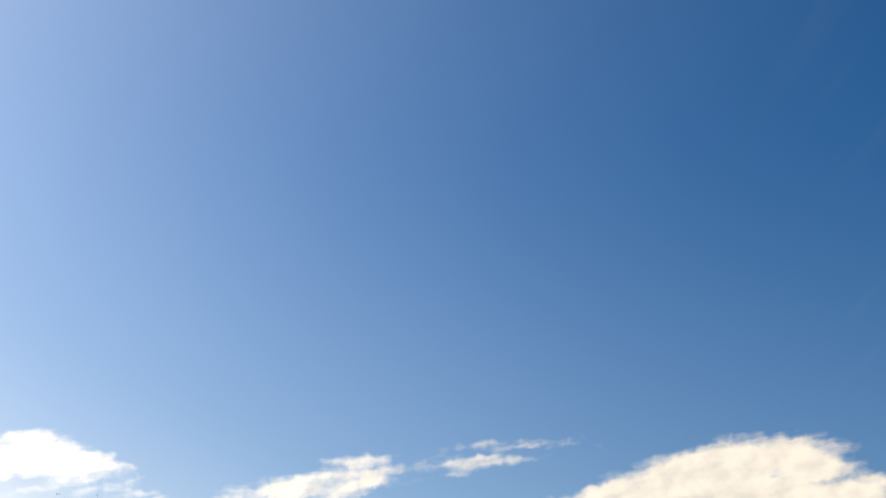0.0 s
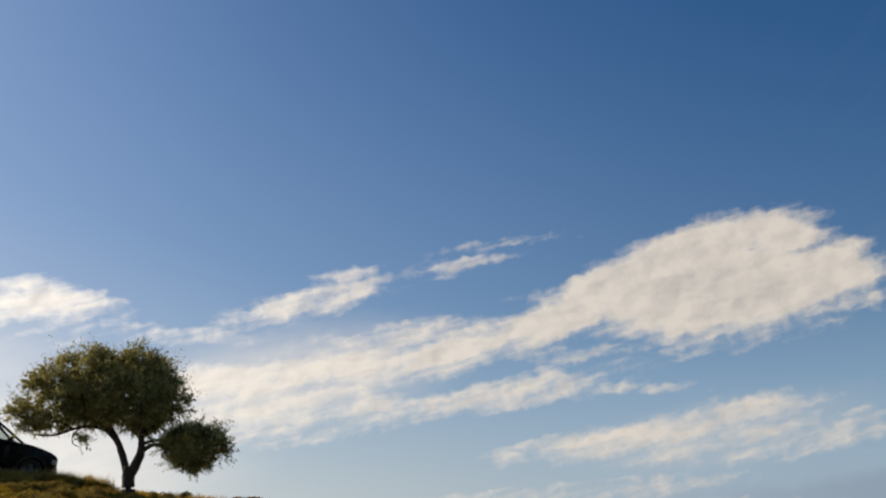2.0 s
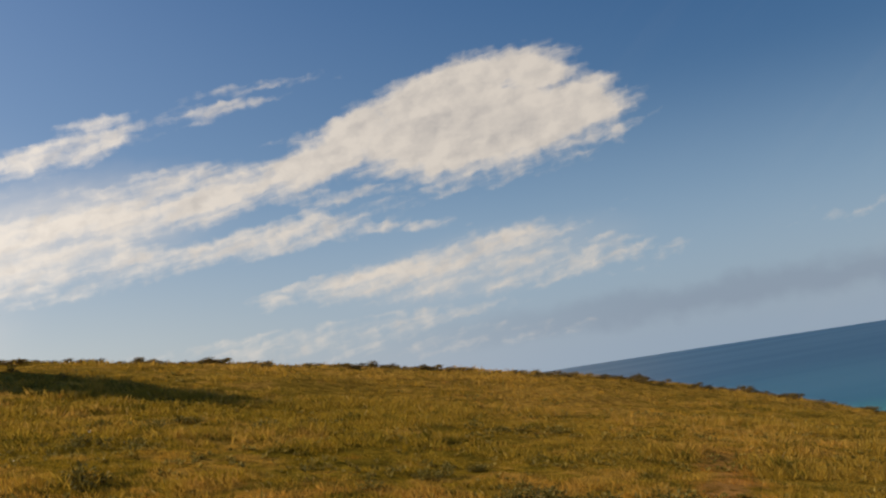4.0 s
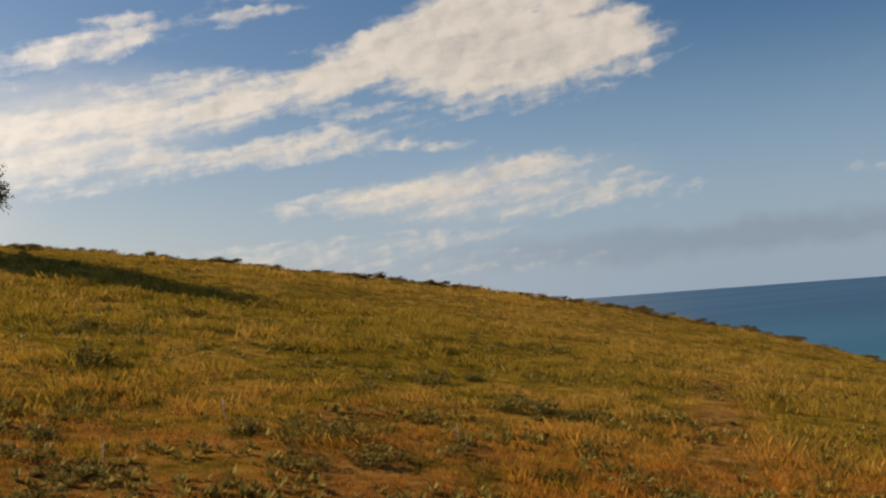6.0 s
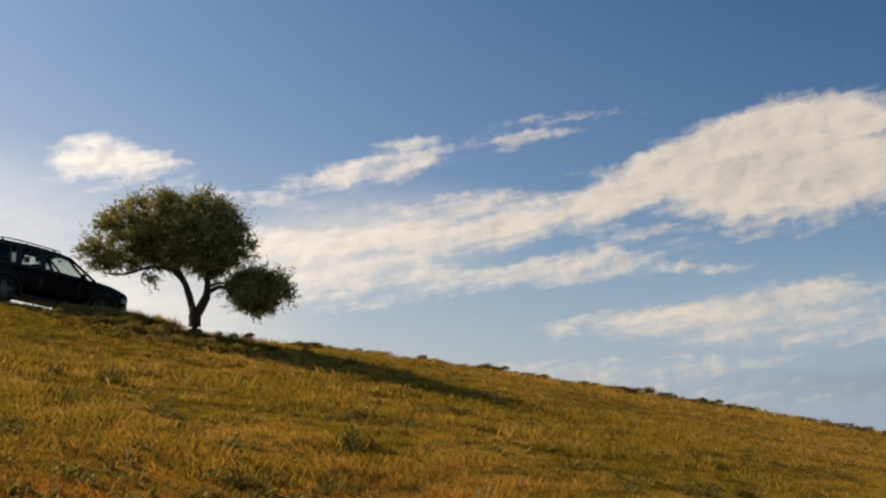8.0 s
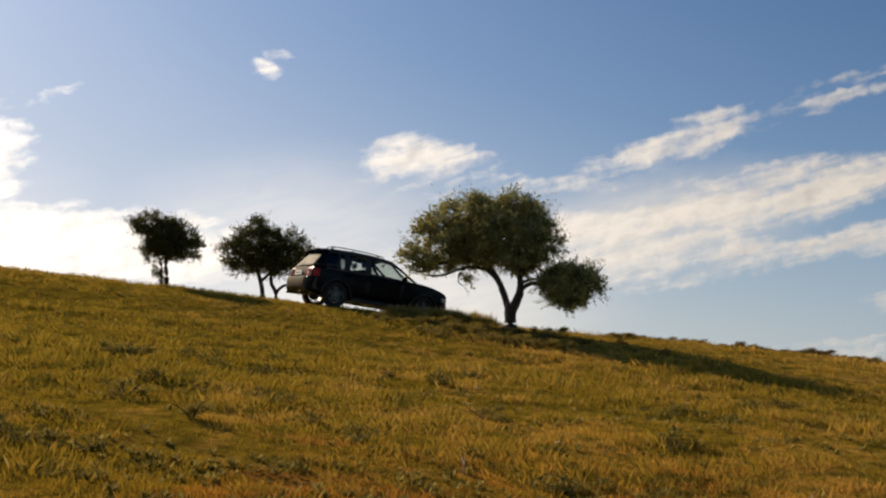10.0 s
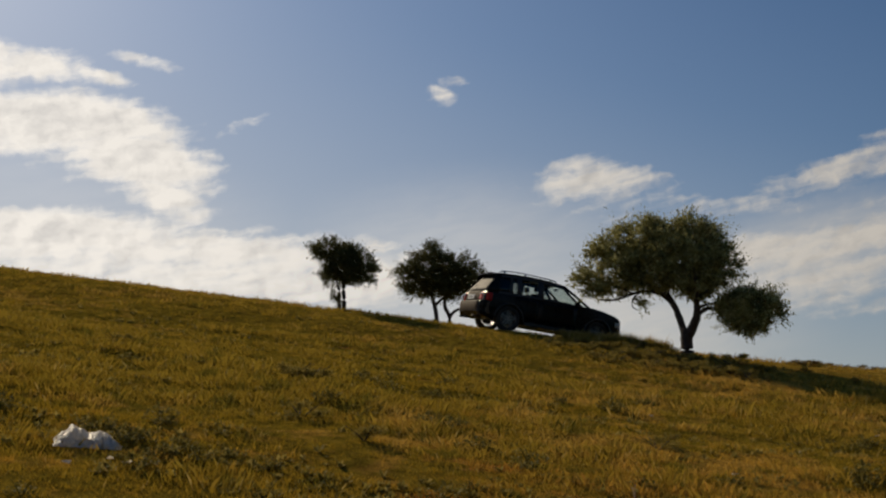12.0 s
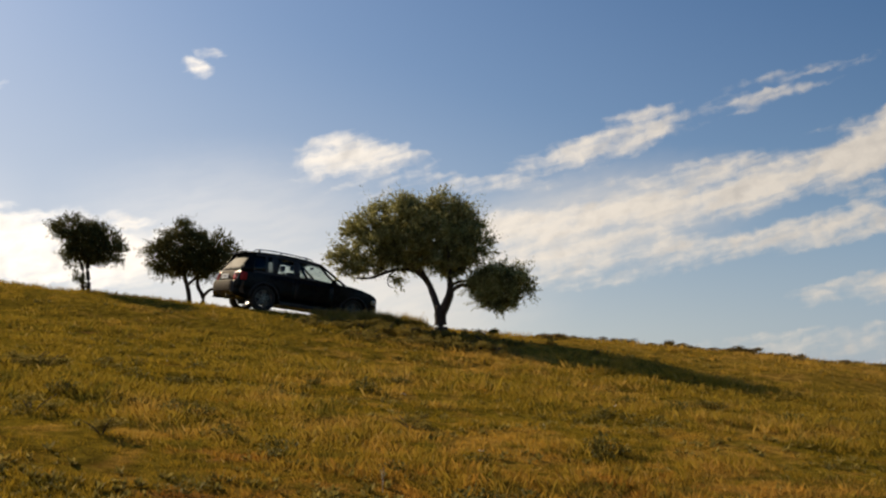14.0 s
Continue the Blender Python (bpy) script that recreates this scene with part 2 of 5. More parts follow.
class Nodes:
    """Short calls for one material's nodes."""

    def __init__(self, m):
        self.t = m.node_tree

    def put(self, kind, *ins, **props):
        n = self.t.nodes.new(kind)
        for k, v in props.items():
            setattr(n, k, v)
        for i, v in enumerate(ins):
            self.set(n, i, v)
        return n

    def set(self, n, key, v):
        if v is None:
            return
        if isinstance(v, bpy.types.NodeSocket):
            self.t.links.new(v, n.inputs[key])
        else:
            n.inputs[key].default_value = v

    def noise(self, vec, scale, detail=4.0, rough=0.55):
        return self.put("ShaderNodeTexNoise", vec, None, scale, detail, rough).outputs["Fac"]

    def ramp(self, v, lo, hi, a=0.0, b=1.0):
        return self.put("ShaderNodeMapRange", v, lo, hi, a, b, interpolation_type="SMOOTHSTEP").outputs[0]

    def math(self, op, a, b=None, clamp=False):
        return self.put("ShaderNodeMath", a, b, operation=op, use_clamp=clamp).outputs[0]

    def mix(self, fac, a, b):
        n = self.t.nodes.new("ShaderNodeMix")
        n.data_type = "RGBA"
        self.set(n, 0, fac), self.set(n, 6, a), self.set(n, 7, b)
        return n.outputs[2]

    def coords(self, kind="Object"):
        return self.t.nodes.new("ShaderNodeTexCoord").outputs[kind]

    def bump(self, height, strength, distance):
        n = self.t.nodes.new("ShaderNodeBump")
        n.inputs["Strength"].default_value, n.inputs["Distance"].default_value = strength, distance
        self.t.links.new(height, n.inputs["Height"])
        return n.outputs[0]

    def principled(self, color, rough=0.6, metal=0.0, normal=None, **extra):
        n = self.t.nodes.new("ShaderNodeBsdfPrincipled")
        self.set(n, "Base Color", color), self.set(n, "Roughness", rough), self.set(n, "Metallic", metal), self.set(n, "Normal", normal)
        for k, v in extra.items():
            self.set(n, k.replace("_", " "), v)
        return n.outputs[0]

    def out(self, shader):
        o = self.t.nodes.new("ShaderNodeOutputMaterial")
        self.t.links.new(shader, o.inputs[0])


def plain(name, color, rough=0.6, metal=0.0, grain=0.0, scale=40.0, bump=0.0, **extra):
    """A surface with a little mottling, and fine relief where bump is given."""
    m = material(name)
    n = Nodes(m)
    c = n.coords()
    g = n.noise(c, scale, 5.0, 0.6)
    dark = tuple(v * (1 - grain) for v in color)
    pale = tuple(min(1, v * (1 + grain)) for v in color)
    col = n.mix(g, (*dark, 1), (*pale, 1))
    n.out(n.principled(col, rough, metal, n.bump(g, bump, 0.01) if bump else None, **extra))
    return m


def patches(n, pos):
    """Where the meadow is green, where straw, where bare: three masks from the place alone."""
    wide = n.noise(pos, 0.16, 3.0, 0.5)
    mid = n.noise(pos, 0.75, 4.0, 0.6)
    fine = n.noise(pos, 4.0, 4.0, 0.65)
    small = n.noise(pos, 2.1, 3.0, 0.5)
    green = n.ramp(n.math("ADD", n.math("ADD", n.math("MULTIPLY", wide, 0.7), n.math("MULTIPLY", mid, 0.55)), n.math("MULTIPLY", small, 0.5)), 0.72, 0.90)
    sepp = n.put("ShaderNodeSeparateXYZ", pos)
    # the landward side is moister
    green = n.math("ADD", green, n.ramp(sepp.outputs[0], 5.0, -10.0, 0.0, 0.42), True)
    away = n.put("ShaderNodeVectorMath", pos, (0, 0, 0), operation="DISTANCE").outputs["Value"]
    # the slope's foot is trodden and drier
    foot = n.math("MULTIPLY", n.ramp(away, 15.0, 7.0), n.ramp(sepp.outputs[0], -5.0, 1.0, 0.35, 1.0))
    # less green and more straw along the brow, most on the seaward side
    brow_straw = n.math("MULTIPLY", n.ramp(sepp.outputs[1], 21.0, 28.0), n.ramp(sepp.outputs[0], -3.0, 4.0, 0.3, 1.0))
    green = n.math("SUBTRACT", green, n.math("ADD", n.math("ADD", n.math("MULTIPLY", brow_straw, 0.4), n.ramp(sepp.outputs[0], 5.0, 13.0, 0.0, 0.35)), n.math("MULTIPLY", foot, 0.35)), True)
    bare = n.ramp(n.math("ADD", n.math("ADD", n.math("MULTIPLY", mid, 1.0), n.math("MULTIPLY", fine, 0.35)), n.math("MULTIPLY", foot, 0.30)), 0.80, 1.0)
    # a trodden track runs straight up the slope on the seaward side
    across = n.math("ADD", n.math("SUBTRACT", n.math("MULTIPLY", sepp.outputs[0], 0.756), n.math("MULTIPLY", sepp.outputs[1], 0.655)), n.math("MULTIPLY", n.math("SUBTRACT", mid, 0.5), 1.6))
    track = n.math("MULTIPLY", n.ramp(n.math("ABSOLUTE", across), 0.5, 0.12), n.math("MULTIPLY", n.ramp(away, 8.0, 10.0), n.ramp(away, 21.0, 15.0)))
    bare = n.math("MAXIMUM", bare, n.math("MULTIPLY", track, n.ramp(fine, 0.36, 0.56, 0.25, 1.0)))
    return green, bare, fine, foot, track


def meadow_ground():
    m = material("meadow_ground")
    n = Nodes(m)
    pos = n.coords()
    green, bare, fine, foot, track = patches(n, pos)
    straw = n.mix(n.ramp(fine, 0.3, 0.7), (0.18, 0.10, 0.018, 1), (0.44, 0.265, 0.05, 1))
    straw = n.mix(foot, straw, n.mix(n.ramp(fine, 0.3, 0.7), (0.16, 0.07, 0.012, 1), (0.40, 0.19, 0.035, 1)))
    moss = n.mix(n.ramp(fine, 0.3, 0.7), (0.085, 0.06, 0.008, 1), (0.24, 0.165, 0.018, 1))
    soil = n.mix(n.ramp(fine, 0.3, 0.7), (0.14, 0.056, 0.012, 1), (0.38, 0.18, 0.05, 1))
    col = n.mix(green, straw, moss)
    col = n.mix(n.math("MULTIPLY", bare, 0.85), col, soil)
    col = n.mix(n.math("MULTIPLY", track, n.ramp(fine, 0.42, 0.66, 0.0, 0.6)), col, (0.46, 0.25, 0.075, 1))
    grit = n.noise(pos, 28.0, 4.0, 0.7)
    n.out(n.principled(col, 0.95, 0.0, n.bump(n.math("ADD", fine, n.math("MULTIPLY", grit, 0.5)), 0.6, 0.06), Specular_IOR_Level=0.0))
    return m


def blade_material(name, a, b, c, through_light=0.4, patchy=True):
    """Leaves and blades: three tints, mixed by place and by single leaf, that let some light through."""
    m = material(name)
    n = Nodes(m)
    pos = n.coords()
    one = n.put("ShaderNodeNewGeometry").outputs["Random Per Island"]
    if patchy:
        green, bare, fine, foot, track = patches(n, pos)
        pick = n.math("ADD", green, n.math("MULTIPLY", n.math("SUBTRACT", one, 0.5), 0.3), True)
        # yellow on the slope, rusty at its foot
        col = n.mix(pick, n.mix(foot, a, (0.55, 0.25, 0.036, 1)), b)
        col = n.mix(n.math("MULTIPLY", bare, 0.6), col, c)
        # darker, lusher tufts
        lush = n.ramp(n.noise(pos, 1.7, 4.0, 0.6), 0.52, 0.63, 0.0, 0.8)
        col = n.mix(lush, col, (0.13, 0.115, 0.018, 1))
        col = n.mix(n.ramp(one, 0.97, 0.98, 0.0, 0.35), col, (0.66, 0.48, 0.20, 1))
    else:
        clump = n.noise(pos, 2.6, 3.0)
        col = n.mix(n.ramp(clump, 0.35, 0.65), a, b)
        col = n.mix(n.ramp(one, 0.6, 1.0, 0.0, 0.8), col, c)
    tone = n.ramp(one, 0.0, 1.0, 0.86, 1.12)
    col = n.put("ShaderNodeVectorMath", col, None, None, tone, operation="SCALE").outputs[0]
    d = n.principled(col, 0.8, Specular_IOR_Level=0.05)
    t = n.put("ShaderNodeBsdfTranslucent", col).outputs[0]
    n.out(n.put("ShaderNodeMixShader", through_light, d, t).outputs[0])
    return m


def bark():
    m = material("bark")
    n = Nodes(m)
    pos = n.coords()
    st = n.put("ShaderNodeMapping", pos, None, None, (1, 1, 0.25)).outputs[0]
    f = n.noise(st, 26.0, 6.0, 0.65)
    w = n.noise(pos, 5.0, 3.0)
    col = n.mix(f, (0.014, 0.01, 0.008, 1), (0.065, 0.048, 0.036, 1))
    col = n.mix(n.ramp(w, 0.5, 0.75, 0.0, 0.5), col, (0.09, 0.075, 0.06, 1))
    n.out(n.principled(col, 0.9, 0.0, n.bump(f, 0.8, 0.03)))
    return m


def sea_material():
    m = material("sea_water")
    n = Nodes(m)
    pos = n.coords()
    off = n.put("ShaderNodeVectorMath", pos, (0, 0, 0), operation="DISTANCE").outputs["Value"]
    rag = n.math("ADD", off, n.math("MULTIPLY", n.math("SUBTRACT", n.noise(pos, 0.003, 4.0), 0.5), 500.0))
    shoal = n.mix(n.ramp(rag, 620.0, 900.0), (0.015, 0.16, 0.16, 1), (0.006, 0.085, 0.15, 1))
    col = n.mix(n.ramp(rag, 900.0, 1700.0), shoal, (0.004, 0.05, 0.115, 1))
    # wind lanes: long streaks of rougher water lie along the shore
    lanes = n.put("ShaderNodeMapping", pos, None, (0, 0, 0.75), (0.0005, 0.0025, 1)).outputs[0]
    lane = n.ramp(n.noise(lanes, 1.0, 4.0, 0.55), 0.35, 0.68)
    col = n.mix(n.math("MULTIPLY", lane, 0.12), col, (0.012, 0.10, 0.17, 1))
    swell = n.put("ShaderNodeMapping", pos, None, (0, 0, 0.5), (0.02, 0.09, 1)).outputs[0]
    w = n.noise(swell, 1.0, 6.0, 0.65)
    n.out(n.principled(col, n.math("ADD", 0.30, n.math("MULTIPLY", lane, 0.05)), 0.0, n.bump(w, 0.04, 3.0), IOR=1.33, Specular_IOR_Level=0.5))
    return m


M_GROUND, M_BARK, M_SEA = meadow_ground(), bark(), sea_material()
M_GRASS = blade_material("meadow_grass", (0.60, 0.355, 0.055, 1), (0.34, 0.225, 0.02, 1), (0.54, 0.19, 0.034, 1), 0.42)
M_TALL = blade_material("tall_grass", (0.57, 0.35, 0.075, 1), (0.36, 0.245, 0.03, 1), (0.54, 0.22, 0.045, 1), 0.42)
M_LEAF = blade_material("olive_leaf", (0.15, 0.145, 0.05, 1), (0.42, 0.395, 0.15, 1), (0.58, 0.54, 0.26, 1), 0.34, False)
# leaves behind the brow: the shade they stand in is put into the colour
M_LEAF_SHADED = blade_material("shaded_leaf", (0.07, 0.07, 0.022, 1), (0.12, 0.115, 0.04, 1), (0.18, 0.165, 0.07, 1), 0.25, False)
M_SHRUB = blade_material("shrub_leaf", (0.16, 0.12, 0.045, 1), (0.22, 0.16, 0.06, 1), (0.30, 0.20, 0.08, 1), 0.25, False)
M_WEED = blade_material("weed_leaf", (0.15, 0.125, 0.028, 1), (0.21, 0.175, 0.04, 1), (0.34, 0.28, 0.10, 1), 0.3, False)

M_WEED_DARK = blade_material("herb_leaf", (0.22, 0.175, 0.04, 1), (0.33, 0.255, 0.06, 1), (0.46, 0.35, 0.10, 1), 0.35, False)
M_DRY = plain("dry_stem", (0.62, 0.52, 0.38), 0.8, 0.0, 0.2, 60.0)


# ---- makers ----
def obj(name, data, mat=None, parent=None):
    ob = new(name, data)
    if mat is not None:
        data.materials.append(mat)
    if parent is not None:
        ob.parent = parent
    return ob


def part(name, bm, mat, parent=None, label="", smooth=False):
    """One bmesh as one mesh object, under a thing or a part."""
    me = bpy.data.meshes.new(name)
    bmesh.ops.recalc_face_normals(bm, faces=bm.faces)
    bm.to_mesh(me)
    bm.free()
    if smooth:
        me.polygons.foreach_set("use_smooth", [True] * len(me.polygons))
    ob = obj(name, me, mat, parent)
    return tagged(ob, label) if label else ob


def mesh_from(name, verts, faces_flat, per_face, mat, parent=None):
    """A mesh from arrays: every face has per_face corners."""
    me = bpy.data.meshes.new(name)
    verts = np.asarray(verts, np.float32)
    idx = np.asarray(faces_flat, np.int32).ravel()
    nf = len(idx) // per_face
    me.vertices.add(len(verts))
    me.vertices.foreach_set("co", verts.ravel())
    me.loops.add(len(idx))
    me.loops.foreach_set("vertex_index", idx)
    me.polygons.add(nf)
    me.polygons.foreach_set("loop_start", np.arange(0, len(idx), per_face, dtype=np.int32))
    me.update(calc_edges=True)
    return obj(name, me, mat, parent)


WAVES = np.random.RandomState(7)
KX, KY, KP = WAVES.normal(0, 1, 24), WAVES.normal(0, 1, 24), WAVES.uniform(0, 6.28, 24)


def rough_ground(x, y, size, amount, k0):
    s = 0.0
    for k in range(k0, k0 + 8):
        s = s + np.sin((KX[k] * x + KY[k] * y) * 2.2 / size + KP[k])
    return s * amount / 2.8


# how steep the slope is ahead of the viewer: gentle at the foot, steeper towards the brow at 31 m, then falling away
RISE_AT = np.arange(-400.0, 400.0, 0.1)
RISE = np.interp(RISE_AT, (-400, -4, 0, 10, 20, 26, 31, 40, 60, 400), (0.03, 0.05, 0.057, 0.137, 0.137, 0.228, 0.083, -0.10, -0.25, -0.25))
RISE = np.convolve(RISE, np.ones(21) / 21, "same")
LIFT = np.cumsum(RISE) * 0.1
LIFT -= np.interp(0.0, RISE_AT, LIFT)


def hill(x, y):
    """Height of the meadow: a hillside that falls to the right and rises ahead to a brow."""
    x, y = np.asarray(x, float), np.asarray(y, float)
    xx = np.where(x < -60, -60 + (x + 60) * 0.2, x)
    z = np.interp(y, RISE_AT, LIFT) - 0.159 * np.minimum(xx, 0) - 0.117 * np.maximum(xx, 0) - 0.0016 * np.clip(xx, 0, 90) ** 2 - 0.003 * np.clip(x - 20.0, 0, 40) ** 2
    return z + rough_ground(x, y, 2.6, 0.03, 0) + rough_ground(x, y, 0.8, 0.015, 8)


def on_ground(az, d):
    a = radians(az)
    x, y = d * math.sin(a), d * math.cos(a)
    return Vector((x, y, float(hill(x, y))))


# ---- the large structure ----
def line(lo, a, b, hi, step, coarse):
    """Grid lines: fine between a and b, ever wider beyond."""
    mid = list(np.arange(a, b + 1e-6, step))
    left, right, s = [a], [b], step
    while left[-1] > lo:
        s *= coarse
        left.append(left[-1] - s)
    s = step
    while right[-1] < hi:
        s *= coarse
        right.append(right[-1] + s)
    return np.array(left[:0:-1] + mid + right[1:])


gx, gy = line(-420, -27, 36, 420, 0.25, 1.25), line(-300, -3, 46, 330, 0.25, 1.25)
X, Y = np.meshgrid(gx, gy)
Z = hill(X, Y)
nx, ny = len(gx), len(gy)
idx = np.arange(nx * ny).reshape(ny, nx)
quads = np.stack([idx[:-1, :-1], idx[:-1, 1:], idx[1:, 1:], idx[1:, :-1]], -1).reshape(-1, 4)
ground = mesh_from("ground", np.stack([X, Y, Z], -1).reshape(-1, 3), quads, 4, M_GROUND)
ground.data.polygons.foreach_set("use_smooth", [True] * len(ground.data.polygons))
tagged(ground, "dry grassy hillside with straw, green and bare orange soil patches", "ground", kind="structure")

bm = bmesh.new()
bmesh.ops.create_circle(bm, cap_ends=True, segments=256, radius=4900)
water = part("water", bm, M_SEA)
water.location = (0, 0, 1.65 - 60.0)
tagged(water, "calm deep blue sea with a turquoise shore strip", "sea", kind="structure")


# ---- trees ----
def tube(bm, pts, radii, sides=9, wobble=0.0, rng=None):
    """A tapered, slightly uneven limb along pts."""
    rings = []
    for i, p in enumerate(pts):
        p = Vector(p)
        d = Vector(pts[min(i + 1, len(pts) - 1)]) - Vector(pts[max(i - 1, 0)])
        q = d.to_track_quat("Z", "Y")
        ring = []
        for k in range(sides):
            t = 2 * math.pi * k / sides
            r = radii[i] * (1 + (rng.uniform(-wobble, wobble) if rng else 0))
            ring.append(bm.verts.new(p + q @ Vector((r * math.cos(t), r * math.sin(t), 0))))
        rings.append(ring)
    for a, b in zip(rings, rings[1:]):
        for k in range(sides):
            bm.faces.new((a[k], a[(k + 1) % sides], b[(k + 1) % sides], b[k]))
    bm.faces.new(rings[0][::-1])
    bm.faces.new(rings[-1])


def smooth_path(pts, n=4):
    """More points on a rounded line through pts."""
    pts = [Vector(p) for p in pts]
    out = []
    for i in range(len(pts) - 1):
        p0, p1, p2, p3 = pts[max(i - 1, 0)], pts[i], pts[i + 1], pts[min(i + 2, len(pts) - 1)]
        for k in range(n):
            t = k / n
            out.append(0.5 * (2 * p1 + (p2 - p0) * t + (2 * p0 - 5 * p1 + 4 * p2 - p3) * t * t + (3 * p1 - p0 - 3 * p2 + p3) * t ** 3))
    return out + [pts[-1]]


def limb(name, pts, r0, r1, parent, rng, mat=None):
    bm = bmesh.new()
    path = smooth_path(pts)
    n = len(path)
    tube(bm, path, [r0 + (r1 - r0) * (i / (n - 1)) for i in range(n)], 9, 0.10, rng)
    return part(name, bm, mat or M_BARK, parent, smooth=True)


def leaf_cloud(name, blobs, count, leaf, mat, parent, seed, twig=0.22, clump=0.24, twigs=24, shell=0.2, stray=0.45):
    """A crown of many small leaves, set along short twigs that point out of the blobs (x, y, z, rx, ry, rz)."""
    rng = np.random.RandomState(seed)
    blobs = np.array(blobs, float)
    vol = (blobs[:, 3] * blobs[:, 4] * blobs[:, 5]) ** 0.67
    per = 12
    nc = max(4, count // (per * twigs))
    nt = nc * twigs
    which = rng.choice(len(blobs), nc, p=vol / vol.sum())
    d = rng.normal(size=(nc, 3))
    d /= np.linalg.norm(d, axis=1)[:, None]
    rad = rng.uniform(shell, 1.0, nc) ** 0.45
    b = blobs[which]
    mid = b[:, :3] + d * b[:, 3:] * rad[:, None] * 0.9
    grow = d * b[:, 3:]
    grow /= np.linalg.norm(grow, axis=1)[:, None]
    spread = clump * rng.uniform(0.6, 1.3, nc)
    ball = rng.normal(size=(nc, twigs, 3))
    ball *= (rng.uniform(0, 1, (nc, twigs)) ** 0.4 / np.linalg.norm(ball, axis=2))[..., None]
    foot = (mid[:, None] + ball * spread[:, None, None] * np.array([1, 1, 0.75])).reshape(-1, 3)
    out = (grow[:, None] * 0.8 + rng.normal(0, stray, (nc, twigs, 3)) + np.array([0, 0, 0.35])).reshape(-1, 3)
    out /= np.linalg.norm(out, axis=1)[:, None]
    length = twig * rng.uniform(0.5, 1.5, nt)
    s = rng.uniform(0.0, 1.0, (nt, per))
    c = foot[:, None] + out[:, None] * (s * length[:, None])[..., None] + rng.normal(0, 0.02, (nt, per, 3))
    c = c.reshape(-1, 3)
    ax = (out[:, None] * 0.8 + rng.normal(0, 0.6, (nt, per, 3))).reshape(-1, 3)
    ax /= np.linalg.norm(ax, axis=1)[:, None]
    side = np.cross(ax, rng.normal(size=ax.shape))
    side /= np.linalg.norm(side, axis=1)[:, None]
    size = leaf * rng.uniform(0.6, 1.3, len(c))[:, None]
    lift = np.cross(ax, side) * size * 0.12
    v = np.stack([c, c + ax * size * 0.5 + side * size * 0.15 + lift, c + ax * size, c + ax * size * 0.5 - side * size * 0.15 + lift], 1)
    n = len(c)
    ob = mesh_from(name, v.reshape(-1, 3), np.arange(n * 4).reshape(n, 4), 4, mat, parent)
    ob.rotation_euler = (0, 0, 0)
    return tagged(ob, kind="stuff")


def empty(name, place, turn=0.0):
    ob = new(name)
    ob.matrix_world = Matrix.Translation(place) @ Matrix.Rotation(radians(turn), 4, "Z")
    return ob


